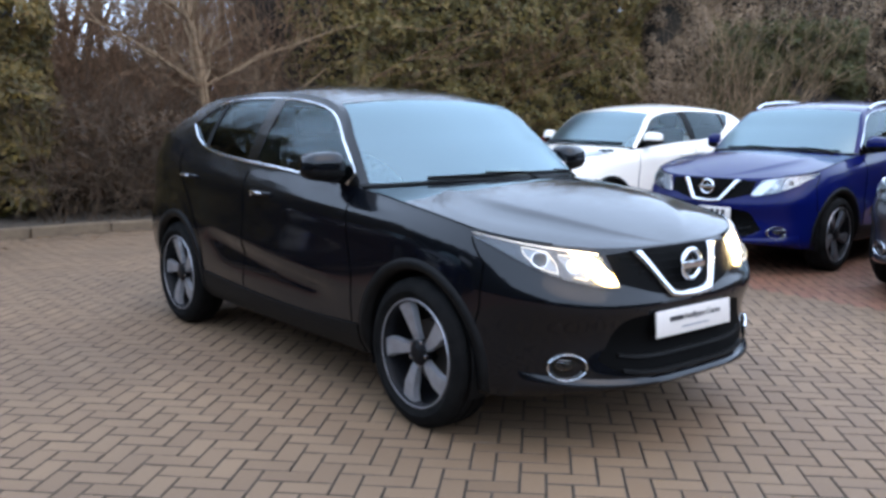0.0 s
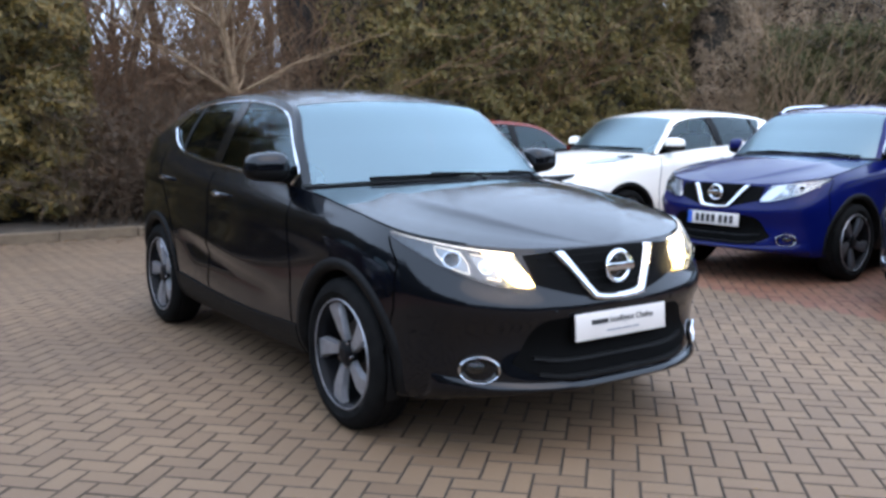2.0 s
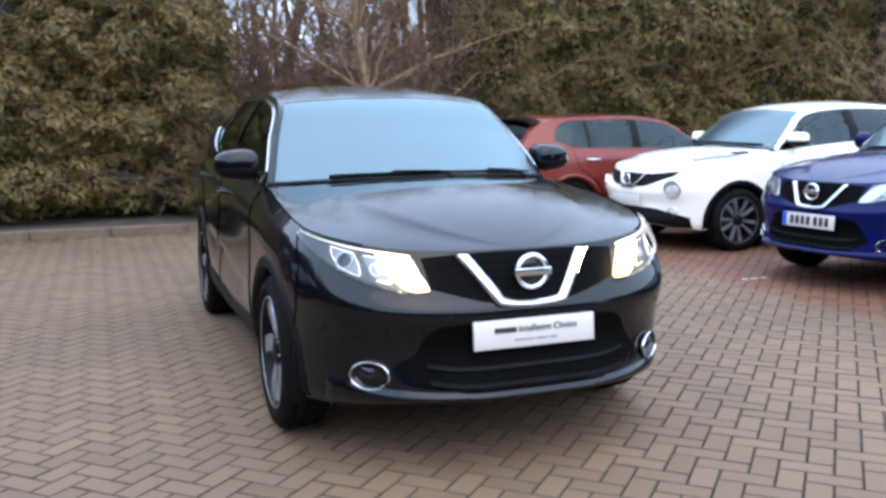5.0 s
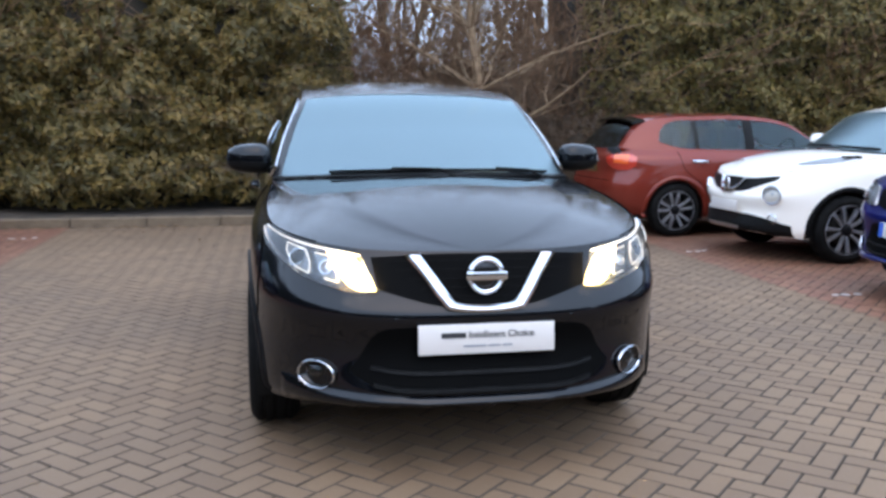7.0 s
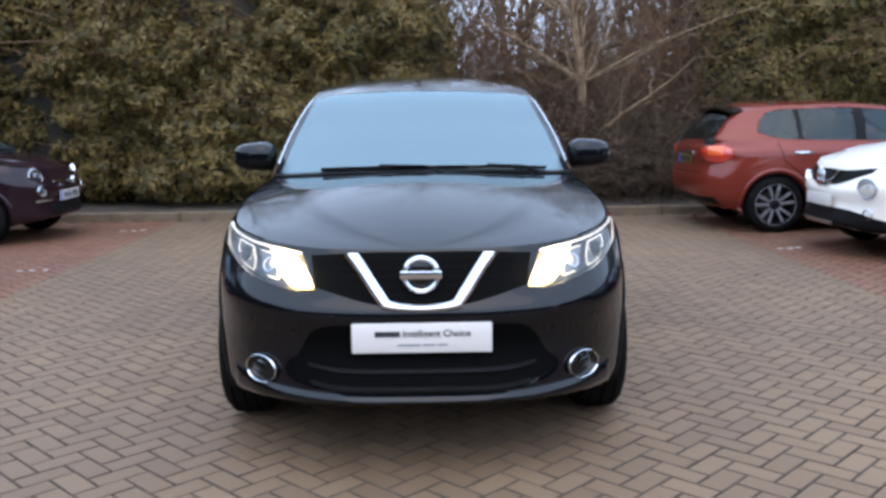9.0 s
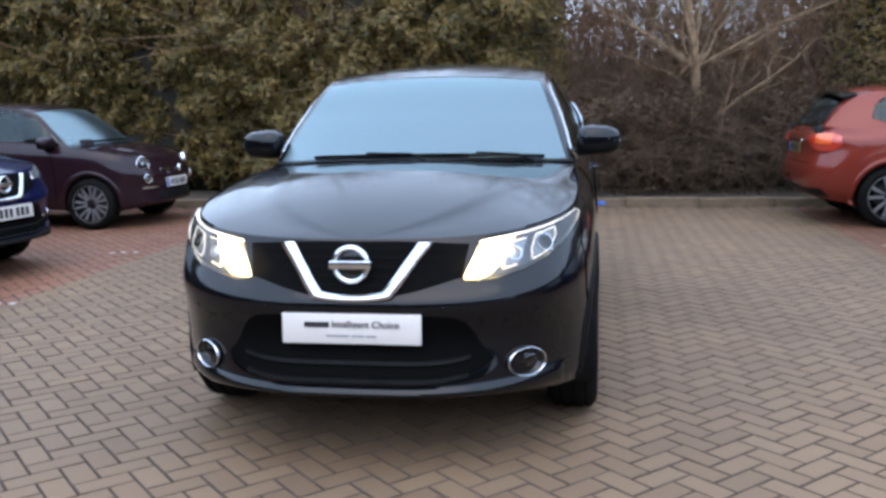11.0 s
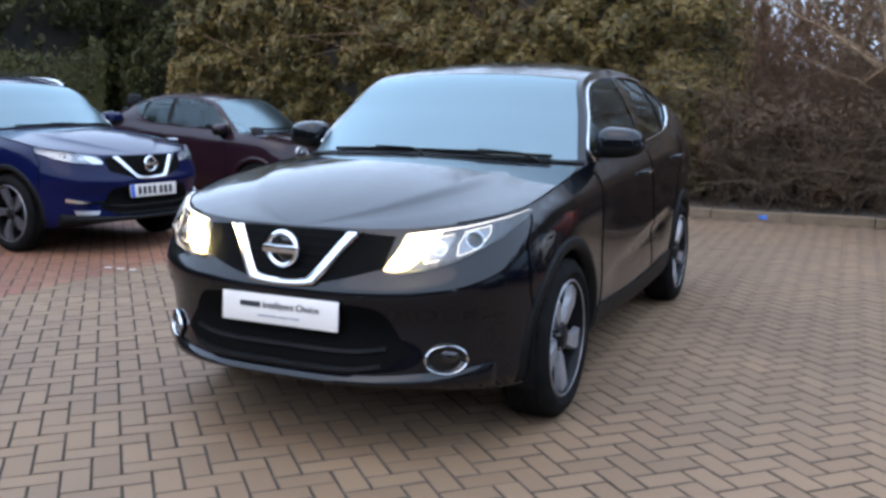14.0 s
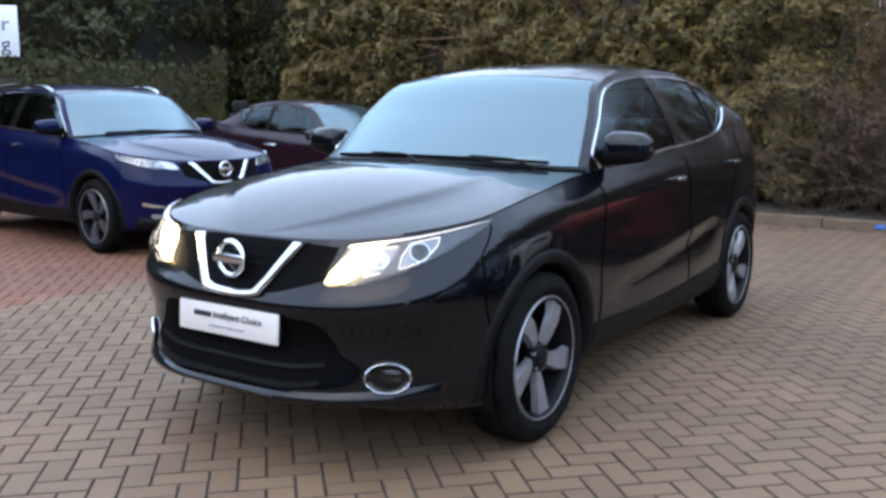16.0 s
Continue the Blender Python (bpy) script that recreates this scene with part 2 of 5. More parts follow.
# ---------------------------------------------------------------- cars
from mathutils.bvhtree import BVHTree

# Stations run round half the body, from the middle of the nose to the middle of the tail.
CROSSOVER = dict(
    wheelbase=2.646, radius=0.343, arch=0.388, track=0.785,
    ox=[0.0, 0.30, 0.56, 0.752, 0.862, 0.890, 0.893, 0.900, 0.900, 0.890, 0.860, 0.760, 0.50, 0.0],
    oy=[-0.875, -0.86, -0.79, -0.63, -0.36, 0.02, 0.58, 1.25, 1.95, 2.62, 3.05, 3.36, 3.47, 3.49],
    z0=[0.275, 0.275, 0.265, 0.25, 0.24, 0.24, 0.24, 0.24, 0.24, 0.25, 0.27, 0.30, 0.31, 0.31],
    b0=[0.10, 0.10, 0.11, 0.09, 0.045, 0.06, 0.07, 0.07, 0.07, 0.08, 0.10, 0.12, 0.12, 0.12],
    z1=[0.315, 0.315, 0.31, 0.31, 0.32, 0.34, 0.34, 0.34, 0.34, 0.36, 0.40, 0.42, 0.42, 0.42],
    b1=[0.012, 0.012, 0.045, 0.055, 0.018, 0.01, 0.02, 0.025, 0.025, 0.02, 0.03, 0.03, 0.03, 0.03],
    z2=[0.49, 0.49, 0.49, 0.50, 0.52, 0.56, 0.52, 0.55, 0.60, 0.62, 0.62, 0.62, 0.62, 0.62],
    b2=[0.056, 0.056, 0.058, 0.040, 0.008, 0.0, 0.002, 0.002, 0.002, 0.0, 0.0, 0.0, 0.0, 0.0],
    z3=[0.615, 0.615, 0.63, 0.66, 0.70, 0.75, 0.77, 0.79, 0.82, 0.85, 0.86, 0.84, 0.82, 0.82],
    b3=[0.032, 0.032, 0.028, 0.014, 0.010, 0.006, 0.020, 0.022, 0.020, 0.008, 0.01, 0.04, 0.05, 0.05],
    z4=[0.685, 0.69, 0.71, 0.77, 0.84, 0.90, 0.935, 0.965, 1.00, 1.04, 1.06, 1.02, 0.98, 0.98],
    b4=[0.062, 0.062, 0.064, 0.055, 0.035, 0.026, 0.037, 0.038, 0.035, 0.027, 0.03, 0.05, 0.06, 0.06],
    z5=[0.853, 0.857, 0.868, 0.89, 0.925, 0.985, 1.045, 1.085, 1.13, 1.21, 1.27, 1.22, 1.14, 1.12],
    b5=[0.145, 0.145, 0.145, 0.12, 0.085, 0.085, 0.115, 0.10, 0.095, 0.10, 0.11, 0.11, 0.09, 0.08],
    rail=[(0.772, 0.58, 1.05), (0.695, 0.80, 1.27), (0.610, 1.05, 1.458), (0.592, 1.55, 1.530), (0.585, 2.25, 1.522), (0.565, 2.92, 1.445), (0.63, 3.25, 1.22)],
    top=[(0, 0.24, 1.085), (0, 0.60, 1.295), (0, 0.99, 1.492), (0, 1.55, 1.578), (0, 2.25, 1.580), (0, 3.08, 1.490), (0, 3.36, 1.16)],
    belt=[0.58, 0.95, 1.28, 1.62, 2.25, 2.85, 3.25],
    glass_end=4.58, pillar=(3.02, 3.24), quarter=4.10, tip=0.46, fold=0.026,
)


def scaled(spec, length, width, height, **over):
    """A body of other proportions from the same lines; lengths behind the front axle scale to the wheelbase."""
    s = {}
    for k, v in spec.items():
        if k in ("ox",) or (k[0] == "b" and k[1:].isdigit()):
            s[k] = [a * width for a in v]
        elif k in ("oy", "belt"):
            s[k] = [a * length for a in v]
        elif k[0] == "z" and k[1:].isdigit():
            s[k] = [a * height for a in v]
        elif k in ("rail", "top"):
            s[k] = [(a * width, b * length, c * height) for a, b, c in v]
        else:
            s[k] = v
    s["wheelbase"] = spec["wheelbase"] * length
    s["track"] = spec["track"] * width
    s.update(over)
    return s


def body_points(sp, per=16, rows=58):
    n = len(sp["ox"])
    u = np.linspace(0, n - 1, (n - 1) * per + 1)
    O = np.stack([cr(sp["ox"], u), cr(sp["oy"], u)], 1)
    O[0, 0] = O[-1, 0] = 0
    T = np.gradient(O, axis=0)
    N = np.stack([-T[:, 1], T[:, 0]], 1)
    N /= np.linalg.norm(N, axis=1)[:, None]
    N[0], N[-1] = (0, 1), (0, -1)
    sec = np.zeros((len(u), 6, 3))
    for k in range(6):
        b = cr(sp["b%d" % k], u)
        sec[:, k, :2] = O + N * b[:, None]
        sec[:, k, 2] = cr(sp["z%d" % k], u)
    v = np.linspace(0, 5, rows)
    P = np.stack([cr(sec[i], v) for i in range(len(u))])
    P[:, :, 0] = np.maximum(P[:, :, 0], 0)
    P[0, :, 0] = P[-1, :, 0] = 0
    if sp["fold"]:
        # undercut along the doors, rising to the rear arch, with the flare of the sill below it
        y, z = P[:, :, 1], P[:, :, 2]
        down = np.interp(y, [0.5, 1.2, 2.1], [0.555, 0.610, 0.715]) - z
        step = np.interp(down, [0.0, 0.012, 0.05, 0.07, 0.22], [0.0, 0.12, 0.9, 1.0, 0.0])
        ease = np.clip(np.minimum((y - 0.46) / 0.45, (2.22 - y) / 0.35), 0, 1)
        side = np.clip((P[:, :, 0] / max(sp["ox"]) - 0.85) / 0.05, 0, 1)
        P[:, :, 0] -= sp["fold"] * step * (ease * ease * (3 - 2 * ease)) * side
    return u, P


def crown(E, C, w, lift=2.0):
    f = (1 - (1 - w) ** lift)
    return np.stack([E[..., 0] * (1 - w), E[..., 1] + (C[..., 1] - E[..., 1]) * f, E[..., 2] + (C[..., 2] - E[..., 2]) * f], -1)


def make_wheel(r, style, parent, width=0.215, alloy=None):
    """A wheel at the origin whose outer face looks to +x."""
    h = width / 2
    rim = r * 0.72
    bm = lathe_bm([(-h * 0.7, rim), (-h, rim + 0.02), (-h, r - 0.035), (-h + 0.03, r - 0.004), (-0.06, r - 0.001), (-0.055, r - 0.008), (-0.045, r - 0.008), (-0.04, r), (-0.01, r), (-0.005, r - 0.008),
                   (0.005, r - 0.008), (0.01, r), (0.04, r), (0.045, r - 0.008), (0.055, r - 0.008), (0.06, r - 0.001), (h - 0.03, r - 0.004), (h - 0.006, r - 0.03), (h, r - 0.06), (h - 0.004, rim + 0.03), (h - 0.014, rim + 0.006), (h - 0.02, rim)], 56)
    tyre = part("tyre", bm, RUBBER, parent)
    part("rim", lathe_bm([(h - 0.016, rim + 0.004), (h - 0.012, rim - 0.006), (h - 0.02, rim - 0.012), (h - 0.05, rim - 0.02), (-0.07, rim - 0.045), (-0.075, 0.06)], 48), DARK_ALLOY, parent, "dark painted rim well")
    part("rim_edge", lathe_bm([(h - 0.015, rim + 0.004), (h - 0.009, rim), (h - 0.010, rim - 0.005), (h - 0.018, rim - 0.007)], 56), ALLOY, parent, "machined outer edge of the rim")
    part("brake_disc", lathe_bm([(-0.02, 0.145), (-0.005, 0.145), (-0.005, 0.05)], 32), shader_disc, parent)
    face = h - 0.018
    spokes, per, hub, tip, skew = style
    for k in range(spokes):
        a = 2 * math.pi * k / spokes
        for q, (s, ) in enumerate([(1,)] if per == 1 else [(1,), (-1,)]):
            bm = bmesh.new()
            sk = skew if per == 1 else 0
            base = 0.0 if per == 1 else s * math.pi / spokes * 0.42
            rr = [0.045, rim * 0.35, rim * 0.7, rim * 0.985]
            ww = [hub, hub + (tip - hub) * 0.25, hub + (tip - hub) * 0.7, tip]
            ang = [0.0 if per == 1 else base * 0.9, sk * 0.25 + base, sk * 0.6 + base, sk + base]
            xs = [face - 0.028, face - 0.016, face - 0.006, face - 0.008]
            lv, rv, lb, rb = [], [], [], []
            for R, W, A, X in zip(rr, ww, ang, xs):
                for lst, side, dx, grow in ((lv, 1, 0, 1), (rv, -1, 0, 1), (lb, 1, -0.028, 1.25), (rb, -1, -0.028, 1.25)):
                    t = a + A
                    e, p = Vector((0, math.cos(t), math.sin(t))), Vector((0, -math.sin(t), math.cos(t)))
                    lst.append(bm.verts.new(Vector((X + dx, 0, 0)) + e * R + p * (side * W * grow)))
            for i in range(3):
                bm.faces.new((lv[i], lv[i + 1], rv[i + 1], rv[i]))
                bm.faces.new((lb[i], lb[i + 1], lv[i + 1], lv[i]))
                bm.faces.new((rv[i], rv[i + 1], rb[i + 1], rb[i]))
            bm.faces.new((lv[3], lb[3], rb[3], rv[3]))
            bmesh.ops.recalc_face_normals(bm, faces=bm.faces)
            part("spoke", bm, alloy or ALLOY, parent, smooth=False)
    part("hub_cap", lathe_bm([(face - 0.05, 0.062), (face - 0.018, 0.058), (face - 0.008, 0.045), (face - 0.006, 0.032), (face - 0.004, 0.03), (face - 0.003, 0.0)], 32), DARK_ALLOY, parent, "dark centre cap")
    for k in range(5):
        a = 2 * math.pi * (k + 0.5) / 5
        part("wheel_nut", lathe_bm([(face - 0.03, 0.0095), (face - 0.014, 0.009), (face - 0.012, 0.006), (face - 0.012, 0)], 6, Matrix.Translation((0, 0.057 * math.cos(a), 0.057 * math.sin(a)))), CHROME, parent)
    return tyre


shader_disc = shader("brake_disc", (0.04, 0.037, 0.034), 0.5, 0.5)


def panel_line(bvh, pts, way, parent, name="panel_gap", w=0.004):
    """A dark shut line on the body."""
    path = []
    way = Vector(way).normalized()
    for p in resample(pts, 40):
        hit = bvh.ray_cast(Vector(p) - way * 1.2, way)[0]
        if hit is not None:
            path.append(hit - way * 0.0002)
    if len(path) > 2:
        part(name, tube_bm(path, w, 5), GAP, parent)


GAP = shader("shut_line", (0.002, 0.002, 0.002), 0.8, spec=0.0)


def make_car(name, sp, body_paint, wheel_style, label, cladding=True, chrome_trim=True, seats=True, wheel_r=None, privacy=True, alloy=None, folded=False):
    car = tagged(empty(name), label, "car", kind="")
    u, P = body_points(sp)
    wb, r, ra = sp["wheelbase"], sp["radius"], sp["arch"]
    zc = r
    # --- shell of the lower body with the wheel openings
    side = np.abs(P[:, :, 0]) > 0.55 * max(sp["ox"])
    Q = P.copy()
    inside = np.zeros(P.shape[:2], bool)
    for yc in (0.0, wb):
        d = np.hypot(Q[:, :, 1] - yc, Q[:, :, 2] - zc)
        m = side & (d < ra)
        inside |= m
    keep = ~(inside[:-1, :-1] & inside[1:, :-1] & inside[:-1, 1:] & inside[1:, 1:])
    for yc in (0.0, wb):
        d = np.hypot(Q[:, :, 1] - yc, Q[:, :, 2] - zc)
        m = side & (d < ra) & (d > 0.02)
        f = np.where(m, ra / np.maximum(d, 0.02), 1.0)
        near = m & (f < 1.22)
        Q[:, :, 1] = np.where(near, yc + (Q[:, :, 1] - yc) * f, Q[:, :, 1])
        Q[:, :, 2] = np.where(near, zc + (Q[:, :, 2] - zc) * f, Q[:, :, 2])
    body = grid_mesh("body", Q, body_paint, car, mirror=True, keep=keep)
    full = grid_mesh("probe", P, None, None, mirror=True)
    # --- bonnet
    E = P[:, -1]
    a_base = sp["rail"][0]
    iA = int(np.argmin(np.abs(E[: 9 * 16, 1] - a_base[1]) + (E[: 9 * 16, 0] < 0.3) * 9))
    tt = np.linspace(0, 1, iA + 1)
    top0 = np.array(sp["top"][0])
    c0 = E[0]
    nose = np.stack([np.zeros_like(tt), c0[1] + (top0[1] - c0[1]) * tt ** 1.15, np.zeros_like(tt)], 1)
    fr = (nose[:, 1] - c0[1]) / (top0[1] - c0[1])
    nose[:, 2] = c0[2] + (top0[2] - c0[2]) * (1 - (1 - fr) ** 1.85)
    w = np.linspace(0, 1, 49)
    EE = E[: iA + 1].copy()
    bon = crown(np.repeat(EE[:, None], 49, 1), np.repeat(nose[:, None], 49, 1), np.repeat(w[None], iA + 1, 0), 1.9)
    amp = np.clip(np.minimum(fr * 1.8, (1 - fr) * 3), 0, 1)[:, None]
    line = 0.40 - 0.10 * fr[:, None]
    rise = np.clip((w[None] - line + 0.05) / 0.10, 0, 1)
    bon[:, :, 2] += amp * (0.009 * rise * rise * (3 - 2 * rise) * (1 - 0.45 * np.clip((w[None] - line) / 0.6, 0, 1)) - 0.003 * np.exp(-((w[None] - line + 0.12) / 0.09) ** 2))
    bonnet = grid_mesh("bonnet", bon, body_paint, car, mirror=True)
    for s in (1, -1):
        part("panel_gap", tube_bm([(s * q[0], q[1], q[2] + 0.001) for q in EE[44:iA - 2:3]], 0.0035, 5), GAP, car)
    # --- upper body
    ct = np.linspace(0, 6, 97)
    R, C = cr(sp["rail"], ct), cr(sp["top"], ct)
    by = cr(sp["belt"], ct)
    sel = slice(5 * 16, 12 * 16)
    order = np.argsort(E[sel, 1])
    B = np.stack([np.interp(by, E[sel, 1][order], E[sel, 0][order]), by, np.interp(by, E[sel, 1][order], E[sel, 2][order])], 1)
    R[0] = B[0]
    R[-1] = B[-1]

    def top_patch(t0, t1, w0, w1, n=26, m=15):
        i = np.linspace(t0, t1, n) / 6 * 96
        r_, c_ = cr(R, i), cr(C, i)
        ww = np.linspace(w0, w1, m)
        return crown(np.repeat(r_[:, None], m, 1), np.repeat(c_[:, None], m, 1), np.repeat(ww[None], n, 0), 2.3)

    def flank(t, w):
        i = np.asarray(t) / 6 * 96
        b_, r_ = cr(B, i), cr(R, i)
        w = np.asarray(w)[..., None]
        p = b_ + (r_ - b_) * w
        p[..., 0] += 0.022 * np.sin(math.pi * w[..., 0]) * np.clip(np.asarray(t) * 1.0, 0, 1) * np.clip(6 - np.asarray(t), 0, 1)
        return p

    grid_mesh("roof", top_patch(2.0, 5.0, 0.0, 1.0, 40), body_paint, car, mirror=True)
    pa = top_patch(0.0, 2.0, 0.0, 0.045, 26, 4)
    for s in (1, -1):
        grid_mesh("windscreen_pillar", pa * np.array([s, 1, 1]), body_paint, car)
    # windscreen with a dark border
    ws = top_patch(0.05, 1.97, 0.045, 1.0, 26, 24)
    grid_mesh("windscreen", ws, WINDSCREEN, car, mirror=True, label="windscreen reflecting a pale sky").visible_shadow = False
    grid_mesh("windscreen_border", top_patch(1.84, 1.985, 0.05, 1.0, 4, 20) - np.array([0, 0, 0.004]), GLOSS_BLACK, car, mirror=True)
    rg = top_patch(5.12, 5.92, 0.12, 1.0, 12, 14)
    grid_mesh("tailgate_glass", rg + np.array([0, 0.006, 0.004]), PRIVACY, car, mirror=True)
    grid_mesh("tailgate_frame", top_patch(5.0, 6.0, 0.0, 1.0, 16, 16) - np.array([0, 0.004, 0.002]), body_paint, car, mirror=True)
    # flanks: paint below and above the windows, panes between
    tf, te = 0.30, sp["glass_end"]
    tg = np.concatenate([np.linspace(tf, te - 0.7, 46), np.linspace(te - 0.7, te, 15)[1:]])
    if sp["tip"]:
        lo = np.interp(tg, [tf, te - 0.62], [0.06, 0.05]) + (sp["tip"] - 0.07) * np.interp(tg, [te - 0.62, te - 0.42, te - 0.22, te], [0, 0.08, 0.37, 1])
        hi = 0.90 - (0.88 - sp["tip"]) * np.interp(tg, [te - 0.50, te - 0.30, te - 0.12, te], [0, 0.12, 0.48, 1])
    else:
        lo = np.interp(tg, [tf, te - 0.75, te - 0.45, te - 0.2, te], [0.06, 0.05, 0.16, 0.42, 0.80])
        hi = np.full_like(tg, 0.90)
    for s in (1, -1):
        S = np.array([s, 1, 1])
        rows = np.linspace(0, 1, 5)
        under = np.stack([flank(tg, lo * q) for q in rows], 1)
        over = np.stack([flank(tg, hi + (1 - hi) * q) for q in rows], 1)
        front = np.stack([flank(np.linspace(0, tf, 8), np.full(8, q)) for q in np.linspace(0, 1, 6)], 1)
        t2 = np.linspace(te, 6, 16)
        rear = np.stack([flank(t2, np.full(16, q)) for q in np.linspace(0, 1, 14)], 1)
        rear[0] = np.stack([flank(np.array([te]), np.array([q]))[0] for q in np.concatenate([np.linspace(0, lo[-1], 7), np.linspace(hi[-1], 1, 7)])])
        for nm, g in (("door_frame", under), ("roof_rail_panel", over), ("mirror_panel", front), ("rear_pillar", rear)):
            grid_mesh(nm, g * S, body_paint if nm != "mirror_panel" else GLOSS_BLACK, car)

        def pane(t0, t1, mat, label):
            k = np.linspace(t0, t1, 24)
            l_, h_ = np.interp(k, tg, lo), np.interp(k, tg, hi)
            g = np.stack([flank(k, l_ + (h_ - l_) * q) for q in np.linspace(0, 1, 8)], 1)
            g[:, :, 0] -= 0.006
            ob = grid_mesh("side_window", g * S, mat, car, label)
            ob.visible_shadow = False

        p0, p1 = sp["pillar"]
        pane(tf, p0, SIDE_GLASS, "clear front side window")
        dark_pane = PRIVACY if privacy else SIDE_GLASS
        pane(p1, sp["quarter"] - 0.03, dark_pane, "dark privacy side window" if privacy else "clear rear side window")
        pane(sp["quarter"] + 0.05, te, dark_pane, "small quarter window")
        for q0, q1, mat in ((p0, p1, GLOSS_BLACK if chrome_trim else PLASTIC), (sp["quarter"] - 0.03, sp["quarter"] + 0.05, PLASTIC)):
            k = np.linspace(q0, q1, 5)
            l_, h_ = np.interp(k, tg, lo), np.interp(k, tg, hi)
            g = np.stack([flank(k, l_ + (h_ - l_) * q) for q in np.linspace(0, 1, 8)], 1)
            grid_mesh("window_pillar", g * S, mat, car)
        if chrome_trim:
            lower = flank(tg, lo - 0.008) * S
            upper = flank(tg, hi + 0.015) * S
            lower[:, 0] += 0.009 * s
            upper[:, 0] += 0.003 * s
            over_run = upper[tg < te - 0.28] if sp["tip"] else upper
            post = [(flank(np.array([tf]), np.array([q]))[0] + np.array([0.004, 0, 0])) * S for q in (0.7, 0.35, 0.05)]
            part("window_trim", tube_bm(list(over_run[::-1]) + post, 0.0070, 6), CHROME, car, "bright upper window strip")
            part("window_trim", tube_bm(list(lower[4:]), 0.0085, 6), CHROME, car, "bright lower window strip")
        # door mirror
        my = a_base[1] + 0.17
        mz = sp["mirror_z"] if "mirror_z" in sp else 1.148
        mx = max(sp["ox"])
        cap = bmesh.new()
        bmesh.ops.create_uvsphere(cap, u_segments=24, v_segments=16, radius=1.0)
        for v in cap.verts:
            x, y, z = v.co
            p = 3.0
            nrm = (abs(x) ** p + abs(y) ** p + abs(z) ** p) ** (1 / p)
            x, y, z = x / nrm, y / nrm, z / nrm
            y = min(y, 0.45)
            v.co = ((mx - 0.004 + 0.113 * x) * 1.0, my + 0.085 * y * (1.05 - 0.25 * x), mz + (0.075 - 0.010 * x) * z)
        low = [f for f in cap.faces if f.calc_center_median().z < mz - 0.012]
        capm = cap.copy()
        bmesh.ops.delete(cap, geom=low, context="FACES")
        hi_f = [f for f in capm.faces if f.calc_center_median().z >= mz - 0.012]
        bmesh.ops.delete(capm, geom=hi_f, context="FACES")
        arm = box_bm(mx - 0.085, my + 0.01, mz - 0.06, 0.13, 0.06, 0.035, 0.012)
        glassy = box_bm(mx - 0.006, my + 0.030, mz, 0.17, 0.006, 0.098, 0.002)
        if folded and s < 0:
            hinge = Vector((mx - 0.07, my + 0.02, mz))
            turn = Matrix.Translation(hinge) @ pose(0, 0, 0, 0, 0, 66) @ Matrix.Translation(-hinge)
            for piece in (cap, capm, glassy):
                piece.transform(turn)
        if s < 0:
            cap, capm, arm, glassy = flipped(cap), flipped(capm), flipped(arm), flipped(glassy)
        holder = part("door_mirror", cap, body_paint, car)
        part("mirror_underside", capm, PLASTIC, holder)
        part("mirror_arm", arm, PLASTIC, holder)
        part("mirror_glass", glassy, CHROME, holder)
    # --- surface to lay details on
    bm = bmesh.new()
    bm.from_mesh(full.data)
    bm.from_mesh(bonnet.data)
    bvh = BVHTree.FromBMesh(bm)
    bm.free()
    bpy.data.objects.remove(full)
    # --- wheel arches, liners, wheels
    rw = wheel_r or r
    for s in (1, -1):
        for yc in (0.0, wb):
            ang = np.linspace(-0.21, math.pi + 0.21, 44)
            ring = []
            for a in ang:
                row = []
                for rad in (ra - 0.012, ra, ra + 0.02, ra + 0.043, ra + 0.047):
                    y, z = yc + rad * math.cos(a), max(zc + rad * math.sin(a), 0.24)
                    hit = bvh.ray_cast(Vector((2 * s, y, z)), Vector((-s, 0, 0)))[0]
                    x = abs(hit.x) if hit is not None else max(sp["ox"]) - 0.05
                    o = {ra - 0.012: -0.03, ra: 0.006, ra + 0.02: 0.009, ra + 0.043: 0.007, ra + 0.047: -0.006}[rad]
                    row.append((s * (x + o), y, z))
                ring.append(row)
            grid_mesh("arch_trim", np.array(ring), PLASTIC if cladding else body_paint, car, "black plastic wheel-arch trim" if cladding else "")
            liner = np.array([[(s * x, yc + (ra - 0.008) * math.cos(a), max(zc + (ra - 0.008) * math.sin(a), 0.20)) for x in (0.50 * max(sp["ox"]), 0.75 * max(sp["ox"]), 0.955 * max(sp["ox"]))] for a in np.linspace(-0.35, math.pi + 0.35, 30)])
            grid_mesh("wheel_liner", liner, PLASTIC, car)
            cap = np.array([[(s * 0.50 * max(sp["ox"]), yc + ra * q * math.cos(a), max(zc + ra * q * math.sin(a), 0.20)) for q in (0.0, 0.5, 1.0)] for a in np.linspace(-0.35, math.pi + 0.35, 30)])
            grid_mesh("liner_wall", cap, PLASTIC, car)
            wheel = empty("wheel", Matrix.Translation((s * sp["track"], yc, rw)) @ pose(0, 0, 0, 0 if s > 0 else 0, 0, 0 if s > 0 else 180) @ pose(0, 0, 0, (47 if s > 0 else 29) - 7 * (yc > 0), 0, 0))
            wheel.parent = car
            make_wheel(rw, wheel_style, wheel, alloy=alloy)
    # floor pan, so that no light leaks through the shell
    part("floor_pan", box_bm(0, wb / 2, 0.30, 0.95 * max(sp["ox"]), wb + 1.2, 0.10, 0.03), PLASTIC, car)
